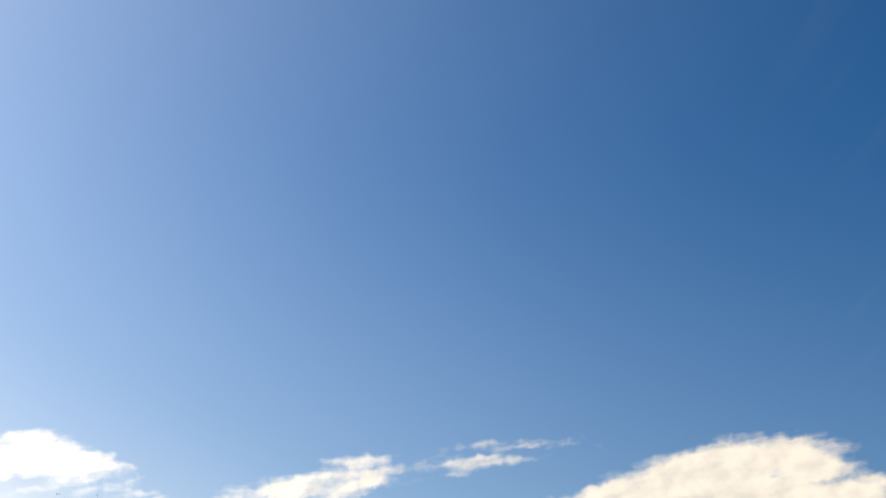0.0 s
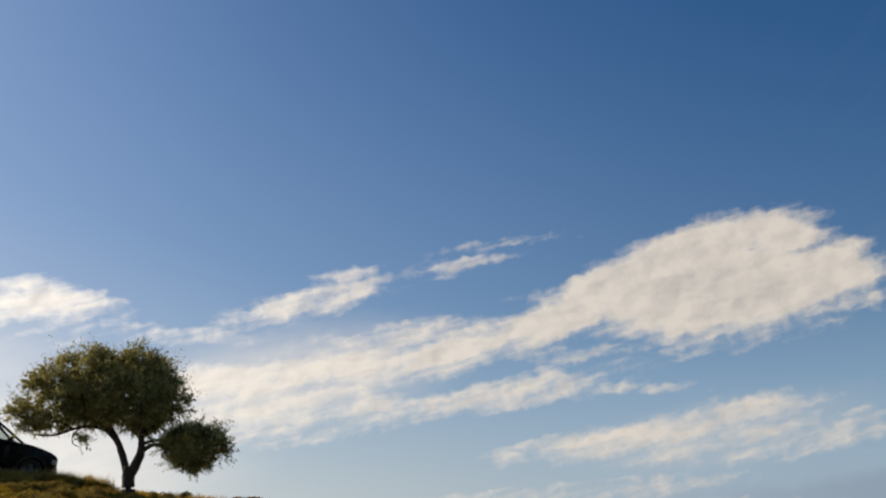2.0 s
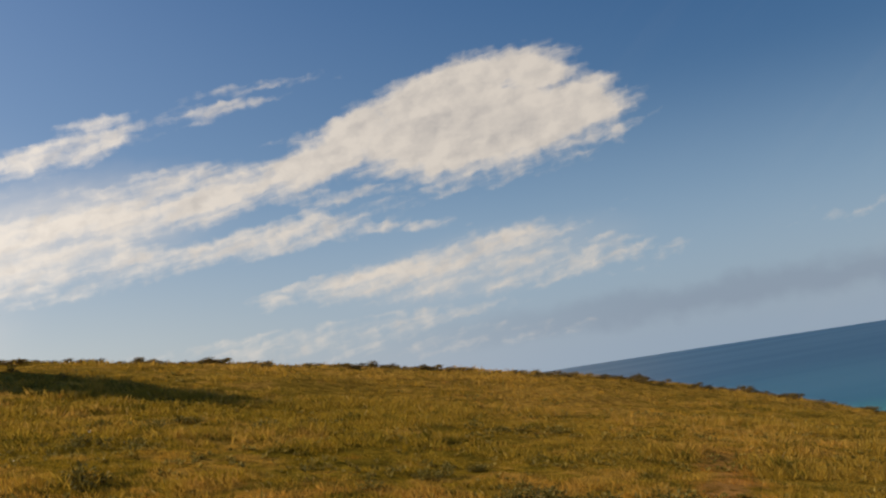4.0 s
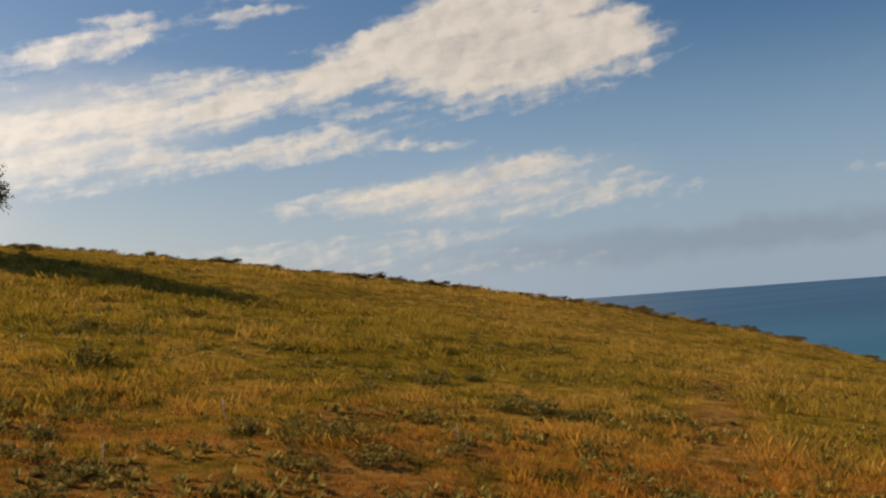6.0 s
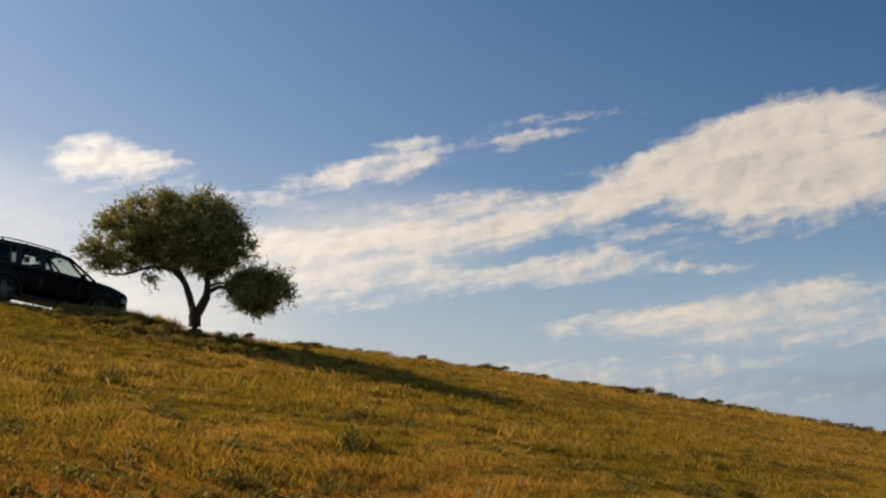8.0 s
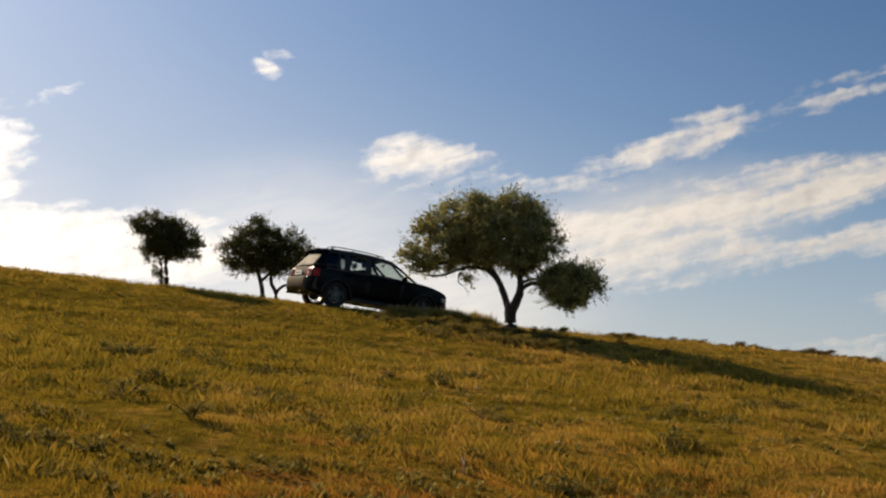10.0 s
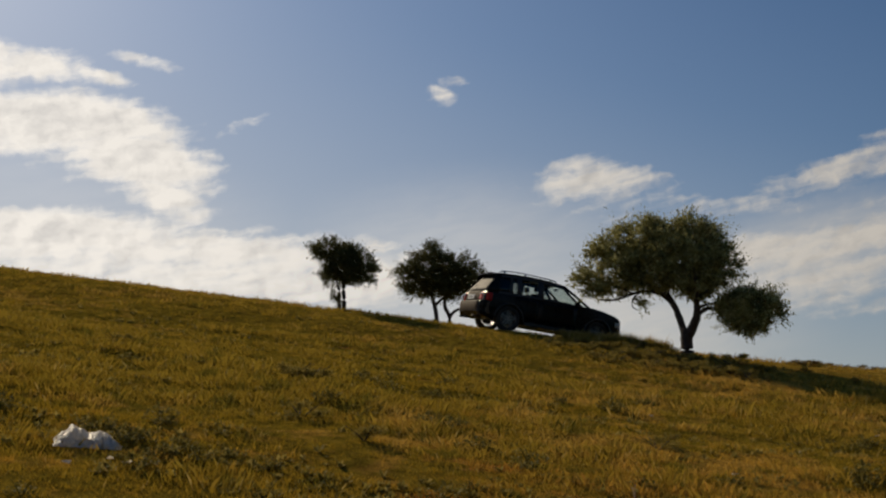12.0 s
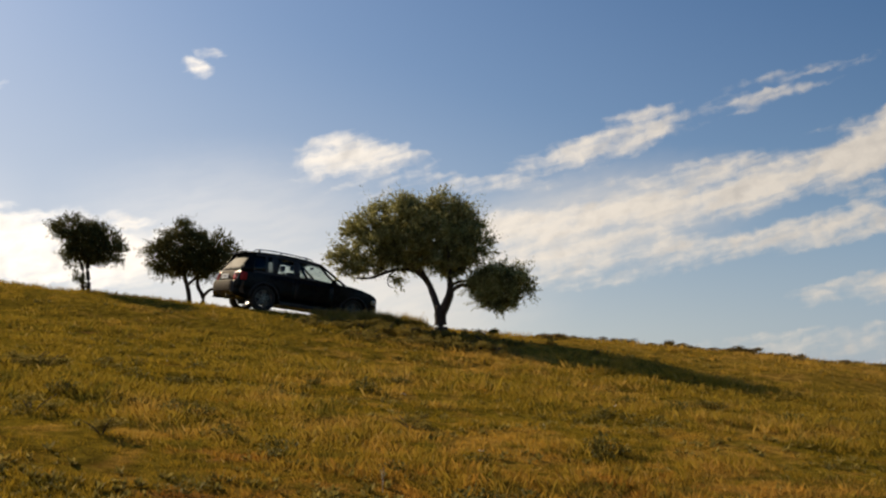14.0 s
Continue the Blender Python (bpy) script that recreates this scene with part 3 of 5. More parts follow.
def old_tree():
    """The broad pear-like tree on the brow, forked low, with a drooping side crown."""
    rng = random.Random(3)
    p = on_ground(0.0, 29.0)
    t = empty("tree", p - Vector((0, 0, 0.05)))
    t.scale = (1.06, 1.055, 1.08)
    def slant(pts):
        """The crown runs from far on its landward side to near on its seaward side."""
        return [(q[0], q[1] - 0.42 * q[0], *q[2:]) for q in pts]

    def bough(name, pts, r0, r1):
        return limb(name, slant(pts), r0, r1, t, rng)

    bough("trunk", [(0.01, 0, -0.2), (0.0, 0, 0.05), (0.0, 0, 0.3), (0.02, 0.0, 0.62), (0.04, 0, 0.72)], 0.185, 0.135)
    bough("limb", [(-0.02, 0, 0.55), (-0.14, 0.05, 0.98), (-0.27, 0.1, 1.35), (-0.52, 0.0, 1.62), (-0.72, -0.1, 1.85), (-1.0, -0.1, 2.3)], 0.10, 0.04)
    bough("limb", [(0.06, 0, 0.55), (0.24, -0.05, 0.88), (0.30, -0.1, 1.15), (0.26, -0.1, 1.6), (0.1, 0.1, 2.4)], 0.13, 0.045)
    bough("limb", [(0.28, -0.05, 1.02), (0.55, -0.1, 1.16), (0.85, -0.1, 1.10), (1.15, 0.0, 0.95), (1.5, 0.0, 0.9)], 0.06, 0.02)
    bough("limb", [(0.30, -0.05, 1.2), (0.62, 0.1, 1.3), (0.95, 0.1, 1.25), (1.3, 0.0, 1.2)], 0.04, 0.015)
    bough("limb", [(-0.5, 0.0, 1.62), (-0.95, -0.1, 1.74), (-1.35, -0.2, 1.68), (-1.75, -0.2, 1.58), (-2.15, -0.2, 1.62)], 0.05, 0.018)
    bough("limb", [(-1.1, -0.1, 1.72), (-1.3, -0.1, 1.58), (-1.32, -0.1, 1.38), (-1.2, -0.1, 1.28)], 0.022, 0.01)
    bough("limb", [(-1.3, -0.2, 1.69), (-1.6, -0.1, 1.9), (-2.0, 0.0, 2.2)], 0.03, 0.012)
    bough("limb", [(-0.3, 0.1, 1.42), (-0.5, 0.5, 1.9), (-0.6, 0.7, 2.5)], 0.07, 0.025)
    bough("limb", [(0.28, -0.1, 1.3), (0.3, -0.5, 1.8), (0.2, -0.6, 2.4)], 0.07, 0.025)
    bough("limb", [(0.28, -0.1, 1.35), (0.6, 0.1, 1.7), (0.9, 0.1, 2.1)], 0.06, 0.02)
    main = [(-0.75, 0, 2.62, 1.30, 0.72, 0.86), (-1.75, -0.07, 2.38, 0.88, 0.56, 0.56), (-2.25, -0.07, 2.16, 0.55, 0.36, 0.36),
            (0.2, 0.07, 2.45, 1.05, 0.7, 0.86), (0.72, 0.0, 2.25, 0.58, 0.6, 0.55), (-0.3, 0.0, 3.08, 1.0, 0.7, 0.5),
            (-1.45, 0.14, 2.9, 0.92, 0.52, 0.55), (-1.0, -0.35, 2.38, 0.85, 0.44, 0.5), (0.25, -0.35, 2.15, 0.72, 0.44, 0.55), (0.4, 0, 2.75, 0.65, 0.44, 0.5),
            (-0.5, 0.4, 2.4, 1.1, 0.44, 0.5), (-1.9, 0.0, 1.86, 0.62, 0.4, 0.17), (-1.3, 0.0, 1.64, 0.3, 0.3, 0.12), (0.6, 0.1, 1.5, 0.3, 0.3, 0.2)]
    main = slant(main)
    leaf_cloud("crown", main, 66000, 0.10, M_LEAF, t, 11, 0.30, 0.15, 20, 0.3, 0.42)
    leaf_cloud("foliage", main[:11], 10000, 0.066, M_LEAF, t, 15, 0.50, 0.07, 3, 0.8, 0.28)
    low = slant([(1.5, 0, 1.02, 0.54, 0.45, 0.44), (1.12, 0.0, 1.2, 0.28, 0.3, 0.26), (1.7, 0, 1.18, 0.32, 0.3, 0.28), (1.95, 0, 0.95, 0.34, 0.3, 0.32), (1.5, 0, 0.74, 0.36, 0.3, 0.26)])
    leaf_cloud("crown", low, 27000, 0.085, M_LEAF, t, 12, 0.24, 0.13, 20, 0.2, 0.42)
    leaf_cloud("foliage", low, 2600, 0.075, M_LEAF, t, 16, 0.42, 0.06, 3, 0.85, 0.28)
    return tagged(t, "broad olive-green tree with a forked trunk on a grassy brow", "tree")


def pair_tree():
    rng = random.Random(5)
    p = on_ground(-13.0, 33.0)
    p = Vector(EYE) + (p - Vector(EYE)) * (37.0 / 33.0)
    t = empty("tree", p)
    t.scale = (1.12, 1.12, 1.12)
    limb("trunk", [(-0.13, 0, -0.9), (-0.15, 0, -0.3), (-0.16, 0, 0.3), (-0.25, 0, 0.75), (-0.4, 0, 1.3)], 0.09, 0.05, t, rng)
    limb("trunk", [(0.1, 0.1, -0.9), (0.16, 0.1, -0.3), (0.25, 0.1, 0.2), (0.12, 0, 0.55), (0.15, 0, 1.1)], 0.08, 0.05, t, rng)
    limb("limb", [(0.22, 0.1, 0.2), (0.5, 0.0, 0.42), (1.0, 0.0, 0.5), (1.5, -0.1, 0.52)], 0.05, 0.03, t, rng)
    limb("limb", [(-0.2, 0, 0.6), (0.15, 0.1, 0.95), (0.4, 0, 1.4)], 0.05, 0.03, t, rng)
    crown = [(-0.35, 0, 1.7, 0.8, 0.8, 0.72), (0.5, 0, 1.5, 0.85, 0.8, 0.65), (-0.95, 0, 1.5, 0.6, 0.6, 0.42), (-0.3, 0, 2.1, 0.5, 0.5, 0.42),
             (0.95, 0, 1.42, 0.45, 0.5, 0.42), (-0.8, 0, 1.1, 0.5, 0.5, 0.25), (-0.1, 0.1, 1.15, 0.8, 0.6, 0.35), (0.5, 0, 1.0, 0.5, 0.5, 0.3)]
    leaf_cloud("crown", crown, 50000, 0.070, M_LEAF_SHADED, t, 13, 0.2, 0.2, 13)
    leaf_cloud("foliage", crown[:5], 1800, 0.05, M_LEAF_SHADED, t, 17, 0.3, 0.1, 3, 0.85, 0.3)
    return tagged(t, "bushy tree with two thin trunks behind the brow, shade in its leaf colour", "tree")


def slim_tree():
    rng = random.Random(6)
    p = on_ground(-18.35, 33.0)
    t = empty("tree", p)
    limb("trunk", [(0.02, 0, -0.3), (0.06, 0, 0.3), (0.03, 0, 0.75), (0.1, 0, 1.2)], 0.075, 0.05, t, rng)
    limb("limb", [(-0.02, 0, -0.1), (-0.12, 0, 0.25), (-0.1, 0, 0.7), (-0.3, 0, 1.2)], 0.06, 0.03, t, rng)
    crown = [(0.0, 0, 1.55, 0.62, 0.6, 0.55), (-0.45, 0, 1.95, 0.55, 0.5, 0.35), (0.5, 0, 1.35, 0.5, 0.5, 0.5), (-0.2, 0, 1.2, 0.5, 0.45, 0.4),
             (0.2, 0, 1.05, 0.3, 0.3, 0.2), (-0.8, 0, 2.05, 0.25, 0.3, 0.2), (0.2, 0, 1.9, 0.4, 0.4, 0.25), (0.85, 0, 1.2, 0.25, 0.3, 0.3), (-0.2, 0, 0.4, 0.12, 0.12, 0.14)]
    leaf_cloud("crown", crown, 34000, 0.070, M_LEAF_SHADED, t, 14, 0.18, 0.18, 13)
    leaf_cloud("foliage", crown[:5], 1300, 0.05, M_LEAF_SHADED, t, 18, 0.28, 0.1, 3, 0.85, 0.3)
    return tagged(t, "small tree with a thin twin stem behind the brow, shade in its leaf colour", "tree")


old_tree()
pair_tree()
slim_tree()


# ---- the parked car ----
def paint():
    m = material("black_paint")
    n = Nodes(m)
    pos = n.coords()
    dust = n.noise(pos, 3.0, 4.0)
    col = n.mix(n.ramp(dust, 0.45, 0.8, 0.0, 0.35), (0.004, 0.004, 0.005, 1), (0.014, 0.012, 0.01, 1))
    n.out(n.principled(col, n.ramp(dust, 0.3, 0.8, 0.2, 0.4), 0.0, None, Coat_Weight=0.05, Coat_Roughness=0.12, Specular_IOR_Level=0.1))
    return m


def pane_material(name, tint, gloss):
    m = material(name)
    n = Nodes(m)
    clear = n.put("ShaderNodeBsdfTransparent", tint).outputs[0]
    shine = n.put("ShaderNodeBsdfGlossy", (1, 1, 1, 1), 0.03).outputs[0]
    n.out(n.put("ShaderNodeMixShader", gloss, clear, shine).outputs[0])
    return m


M_PAINT = paint()
M_TRIM = plain("black_plastic", (0.02, 0.02, 0.021), 0.55, 0.0, 0.3, 60.0, 0.2)
M_RUBBER = plain("tyre_rubber", (0.018, 0.017, 0.016), 0.85, 0.0, 0.35, 50.0, 0.4)
# the car's rear: dust plus the sky and sun it catches, as lighter paint
M_DUSTY_LIT = plain("dusty_lit_paint", (0.085, 0.066, 0.048), 0.75, 0.0, 0.35, 6.0, 0.0, Specular_IOR_Level=0.08)
M_ALLOY = plain("alloy", (0.24, 0.23, 0.22), 0.4, 1.0, 0.12, 30.0)
M_CHROME = plain("satin_rail", (0.55, 0.55, 0.56), 0.25, 1.0, 0.05, 20.0)
M_RED = plain("red_lamp", (0.42, 0.02, 0.018), 0.35, 0.0, 0.2, 30.0, 0.0, Specular_IOR_Level=0.25)
M_CLEAR_LAMP = plain("clear_lamp", (0.6, 0.58, 0.56), 0.1, 0.0, 0.1, 30.0, 0.0, Coat_Weight=0.8)
M_PLATE = plain("number_plate", (0.72, 0.72, 0.70), 0.4, 0.0, 0.06, 20.0)
M_INK = plain("plate_ink", (0.02, 0.02, 0.02), 0.6)
M_CLOTH = plain("seat_cloth", (0.03, 0.028, 0.026), 0.9, 0.0, 0.3, 90.0, 0.3)
M_DUSTY_GLASS = plain("dusty_glass", (0.026, 0.024, 0.022), 0.6, 0.0, 0.3, 7.0, 0.0, Specular_IOR_Level=0.08)
M_GLASS = pane_material("car_glass", (0.90, 0.93, 0.91, 1), 0.03)
M_SIDE_GLASS = pane_material("front_side_glass", (0.72, 0.75, 0.73, 1), 0.03)
M_SMOKED_GLASS = pane_material("smoked_glass", (0.45, 0.47, 0.46, 1), 0.03)
M_DARK_GLASS = pane_material("tinted_glass", (0.03, 0.033, 0.033, 1), 0.035)


def sheet(quad_rows, thick=0.0):
    """A bmesh from rows of points; with thickness where it is given."""
    bm = bmesh.new()
    vs = [[bm.verts.new(p) for p in row] for row in quad_rows]
    for r0, r1 in zip(vs, vs[1:]):
        for i in range(len(r0) - 1):
            bm.faces.new((r0[i], r0[i + 1], r1[i + 1], r1[i]))
    if thick:
        bmesh.ops.recalc_face_normals(bm, faces=bm.faces)
        bmesh.ops.solidify(bm, geom=bm.faces[:], thickness=thick)
    return bm


def box(bm, cx, cy, cz, sx, sy, sz, bevel=0.0, m=None):
    mm = Matrix.Translation((cx, cy, cz)) @ Matrix.Diagonal((sx, sy, sz, 1))
    r = bmesh.ops.create_cube(bm, size=1.0, matrix=(m @ mm) if m else mm)
    if bevel:
        edges = list({e for v in r["verts"] for e in v.link_edges})
        bmesh.ops.bevel(bm, geom=edges, offset=bevel, segments=2, affect="EDGES", profile=0.6)


def interp(x, pts):
    return float(np.interp(x, [p[0] for p in pts], [p[1] for p in pts]))


AXLES, WHEEL_R = (0.0, 2.82), 0.37
WIDTH = ((-0.93, 0.74), (-0.90, 0.84), (-0.82, 0.90), (-0.6, 0.925), (0.0, 0.935), (1.4, 0.93), (2.8, 0.935), (3.2, 0.91), (3.45, 0.86), (3.6, 0.76), (3.69, 0.62), (3.73, 0.45))
TOP = ((-0.93, 0.70), (-0.90, 0.76), (-0.84, 0.79), (-0.80, 0.98), (-0.76, 1.05), (2.42, 1.08), (2.6, 1.10), (3.0, 1.05), (3.35, 0.97), (3.55, 0.90), (3.66, 0.80), (3.73, 0.66))
LOW = ((-0.93, 0.46), (-0.85, 0.36), (-0.5, 0.30), (0.5, 0.27), (2.2, 0.27), (3.3, 0.27), (3.6, 0.30), (3.73, 0.42))


def car_body(t):
    """The lower body: one skin from bumper to bumper with open wheel arches."""
    xs = sorted(set([p[0] for p in WIDTH + TOP] + list(np.arange(-0.9, 3.72, 0.055))))
    rows = []
    for x in xs:
        w, zt, zl = interp(x, WIDTH), interp(x, TOP), interp(x, LOW)
        for a in AXLES:
            if abs(x - a) < 0.43:
                zl = max(zl, math.sqrt(0.43 ** 2 - (x - a) ** 2) + 0.35)
        zl = min(zl, zt - 0.05)
        side = []
        for k in range(8):
            f = k / 7
            z = zl + (zt - zl) * f
            bulge = 1 - 0.045 * abs(2 * (z - 0.72) / 0.75) ** 2.2
            crease = -0.012 if 0.50 < z < 0.60 else 0.0
            side.append((w * bulge + crease, z))
        crown = [(side[-1][0] * g, zt + 0.045 * math.sin(math.pi * 0.5 * (1 - g)) * (1 if x > 2.3 else 0.2)) for g in (0.92, 0.7, 0.35, 0.0)]
        half = [(0.0, max(zl, 0.3))] + side + crown
        rows.append([(x, y, z) for y, z in half] + [(x, -y, z) for y, z in half[-2::-1]])
    bm = sheet(rows)
    bm.verts.ensure_lookup_table()
    n = len(rows[0])
    for r in (0, len(rows) - 1):
        bm.faces.new([bm.verts[r * n + i] for i in range(n - 1)])
    bmesh.ops.remove_doubles(bm, verts=bm.verts, dist=0.002)
    return part("body", bm, M_PAINT, t, "black bodywork, slightly dusty", smooth=False)


BELT_Y, ROOF_Y = 0.89, 0.66


def wall_at(x, f):
    """A point of the cabin's side: f runs from the belt (0) to the roof's edge (1)."""
    roof = interp(x, ((-0.62, 1.60), (-0.4, 1.63), (0.4, 1.665), (1.0, 1.66), (1.7, 1.60), (2.5, 1.30)))
    belt = interp(x, ((-0.8, 1.05), (2.5, 1.07)))
    y = BELT_Y + (ROOF_Y - BELT_Y) * f ** 1.25
    return y, belt + (roof - belt) * f


def side_pane(name, t, sgn, quad, mat):
    """A pane or panel between four corners (x, f): rear low, front low, front high, rear high."""
    rows = []
    for j in range(5):
        v = j / 4
        row = []
        for i in range(5):
            u = i / 4
            x = (quad[0][0] * (1 - u) + quad[1][0] * u) * (1 - v) + (quad[3][0] * (1 - u) + quad[2][0] * u) * v
            f = (quad[0][1] * (1 - u) + quad[1][1] * u) * (1 - v) + (quad[3][1] * (1 - u) + quad[2][1] * u) * v
            y, z = wall_at(x, f)
            row.append((x, sgn * y, z))
        rows.append(row)
    return part(name, sheet(rows, 0.006), mat, t, smooth=True)


def wheel(t, x, y):
    """A tyre with a five-spoke alloy rim, facing outwards."""
    s = 1 if y > 0 else -1
    bm = bmesh.new()
    ring = ((0.245, -0.11), (0.33, -0.12), (0.365, -0.09), (0.37, 0.0), (0.365, 0.09), (0.33, 0.12), (0.245, 0.11))
    n = 36
    vs = [[bm.verts.new((r * math.cos(2 * math.pi * k / n), w, r * math.sin(2 * math.pi * k / n))) for r, w in ring] for k in range(n)]
    for k in range(n):
        for i in range(len(ring)):
            j = (i + 1) % len(ring)
            bm.faces.new((vs[k][i], vs[k][j], vs[(k + 1) % n][j], vs[(k + 1) % n][i]))
    w = new("wheel")
    w.parent = t
    w.location = (x, y, WHEEL_R)
    tyre = part("tyre", bm, M_RUBBER, w, smooth=True)
    bm = bmesh.new()
    prof = ((0.246, 0.10), (0.235, 0.105), (0.222, 0.085), (0.215, 0.0), (0.215, -0.08), (0.246, -0.09))
    vs = [[bm.verts.new((r * math.cos(2 * math.pi * k / n), s * d, r * math.sin(2 * math.pi * k / n))) for r, d in prof] for k in range(n)]
    for k in range(n):
        for i in range(len(prof) - 1):
            bm.faces.new((vs[k][i], vs[k][i + 1], vs[(k + 1) % n][i + 1], vs[(k + 1) % n][i]))
    for k in range(5):
        a = 2 * math.pi * (k + 0.25) / 5
        m = Matrix.Rotation(-a, 4, "Y")
        for off in (-0.028, 0.028):
            box(bm, 0.135, s * 0.075, off * 1.3, 0.18, 0.03, 0.032, 0.006, m)
    bmesh.ops.create_cone(bm, cap_ends=True, segments=20, radius1=0.062, radius2=0.05, depth=0.04, matrix=Matrix.Translation((0, s * 0.085, 0)) @ Matrix.Rotation(radians(-90 * s), 4, "X"))
    part("rim", bm, M_ALLOY, w, "five-spoke alloy rim")
    bm = bmesh.new()
    bmesh.ops.create_cone(bm, cap_ends=True, segments=28, radius1=0.16, radius2=0.16, depth=0.02, matrix=Matrix.Translation((0, s * 0.03, 0)) @ Matrix.Rotation(radians(90), 4, "X"))
    part("brake_disc", bm, M_TRIM, w)
    return w


def lathe_bar(pts, r, sides=8):
    bm = bmesh.new()
    path = smooth_path(pts, 5)
    tube(bm, path, [r] * len(path), sides)
    return bm


def seat(t, x, y, wide=0.5):
    s = new("seat")
    s.parent = t
    bm = bmesh.new()
    box(bm, 0.22, 0, 0.62, 0.5, wide, 0.16, 0.05)
    part("cushion", bm, M_CLOTH, s)
    bm = bmesh.new()
    box(bm, -0.09, 0, 0.98, 0.13, wide, 0.62, 0.05, Matrix.Rotation(radians(-9), 4, "Y"))
    part("backrest", bm, M_CLOTH, s)
    for dy in ((0.0,) if wide < 0.7 else (-0.38, 0.0, 0.38)):
        bm = bmesh.new()
        box(bm, -0.26, dy, 1.40, 0.09, 0.25, 0.17, 0.04)
        h = part("headrest", bm, M_CLOTH, s)
        for off in (-0.06, 0.06):
            bm = bmesh.new()
            tube(bm, [(-0.255, dy + off, 1.24), (-0.26, dy + off, 1.36)], [0.007, 0.007], 6)
            part("post", bm, M_CHROME, h)
    s.location = (x, y, 0)
    return s


def car():
    t = new("car")
    car_body(t)
    # roof with a rounded cross-section
    rows = []
    for x in np.linspace(-0.47, 1.72, 15):
        y0, z0 = wall_at(x, 1.0)
        rows.append([(x, y0 * g, z0 + 0.055 * (1 - g * g) - 0.004) for g in np.linspace(1, -1, 13)])
    part("roof", sheet(rows, 0.03), M_PAINT, t, smooth=True)
    for s in (-1, 1):
        # pillars and frames are panels of paint between the panes
        side_pane("pillar", t, s, ((-0.78, 0), (-0.40, 0), (-0.28, 1), (-0.46, 1)), M_PAINT)
        side_pane("window_frame", t, s, ((-0.40, 0), (2.42, 0), (2.26, 0.12), (-0.39, 0.12)), M_TRIM)
        side_pane("window_frame", t, s, ((-0.32, 0.84), (1.78, 0.84), (1.66, 1), (-0.30, 1)), M_TRIM)
        side_pane("side_window", t, s, ((-0.39, 0.12), (-0.03, 0.12), (-0.03, 0.84), (-0.32, 0.84)), M_DARK_GLASS)
        for x0, x1 in ((-0.03, 0.05), (0.17, 0.33), (0.83, 1.02)):
            side_pane("pillar", t, s, ((x0, 0.12), (x1, 0.12), (x1, 0.84), (x0, 0.84)), M_TRIM)
        for x0, x1 in ((0.05, 0.17), (0.33, 0.83)):
            side_pane("side_window", t, s, ((x0, 0.12), (x1, 0.12), (x1, 0.84), (x0, 0.84)), M_GLASS if x1 > 0.5 else M_SMOKED_GLASS)
        side_pane("side_window", t, s, ((1.02, 0.12), (2.12, 0.12), (1.64, 0.84), (1.02, 0.84)), M_SIDE_GLASS)
        side_pane("pillar", t, s, ((2.12, 0.12), (2.28, 0.12), (1.80, 0.84), (1.64, 0.84)), M_TRIM)
        bm = lathe_bar([(2.50, s * 0.85, 1.08), (2.1, s * 0.78, 1.33), (1.68, s * 0.66, 1.60)], 0.035)
        part("pillar", bm, M_PAINT, t, smooth=True)
        bm = lathe_bar([(1.72, s * 0.655, 1.60), (1.0, s * 0.665, 1.665), (0.2, s * 0.665, 1.665), (-0.46, s * 0.655, 1.622)], 0.022)
        part("gutter", bm, M_TRIM, t, smooth=True)
        # roof rail on three feet
        bm = lathe_bar([(1.45, s * 0.60, 1.655), (1.3, s * 0.60, 1.72), (0.4, s * 0.60, 1.755), (-0.22, s * 0.60, 1.73), (-0.36, s * 0.60, 1.665)], 0.016)
        for x in (0.45, 1.25, -0.2):
            box(bm, x, s * 0.60, 1.69, 0.07, 0.025, 0.07)
        part("roof_rail", bm, M_CHROME, t, "satin silver roof rail", smooth=True)
        # door mirror
        bm = bmesh.new()
        box(bm, 2.02, s * 1.03, 1.14, 0.10, 0.22, 0.15, 0.04)
        box(bm, 2.05, s * 0.92, 1.09, 0.05, 0.08, 0.04, 0.01)
        part("mirror", bm, M_PAINT, t)
        # doors: thin proud skins with a handle each
        for x0, x1 in ((0.12, 0.86), (0.89, 2.10)):
            rows = []
            for j in range(7):
                f = j / 6
                z = 0.42 + (1.03 - 0.42) * f
                row = []
                for i in range(9):
                    x = x0 + (x1 - x0) * i / 8
                    lo = math.sqrt(max(0.0, 0.50 ** 2 - x ** 2)) + 0.37 if x0 < 0.5 else 0.42
                    zz = max(z, min(lo, 0.9))
                    bulge = 1 - 0.045 * abs(2 * (zz - 0.72) / 0.75) ** 2.2
                    row.append((x, s * (interp(x, WIDTH) * bulge + 0.008), zz))
                rows.append(row)
            d = part("door", sheet(rows, 0.004), M_PAINT, t, smooth=True)
            bm = bmesh.new()
            box(bm, x0 + 0.13, s * 0.945, 0.93, 0.20, 0.035, 0.035, 0.012)
            part("handle", bm, M_PAINT, d)
        bm = bmesh.new()
        box(bm, 1.41, s * 0.90, 0.31, 1.85, 0.09, 0.10, 0.025)
        part("sill", bm, M_TRIM, t)
        for a in AXLES:
            bm = bmesh.new()
            path = [(a + 0.45 * math.cos(k), s * 0.925, 0.35 + 0.45 * math.sin(k)) for k in np.linspace(0.0, math.pi, 15)]
            tube(bm, path, [0.028] * 15, 8)
            part("arch_trim", bm, M_TRIM, t, smooth=True)
            bm = bmesh.new()
            box(bm, a, s * 0.62, 0.52, 0.80, 0.30, 0.40)
            part("arch_liner", bm, M_TRIM, t)
        for x in AXLES:
            wheel(t, x, s * 0.80)
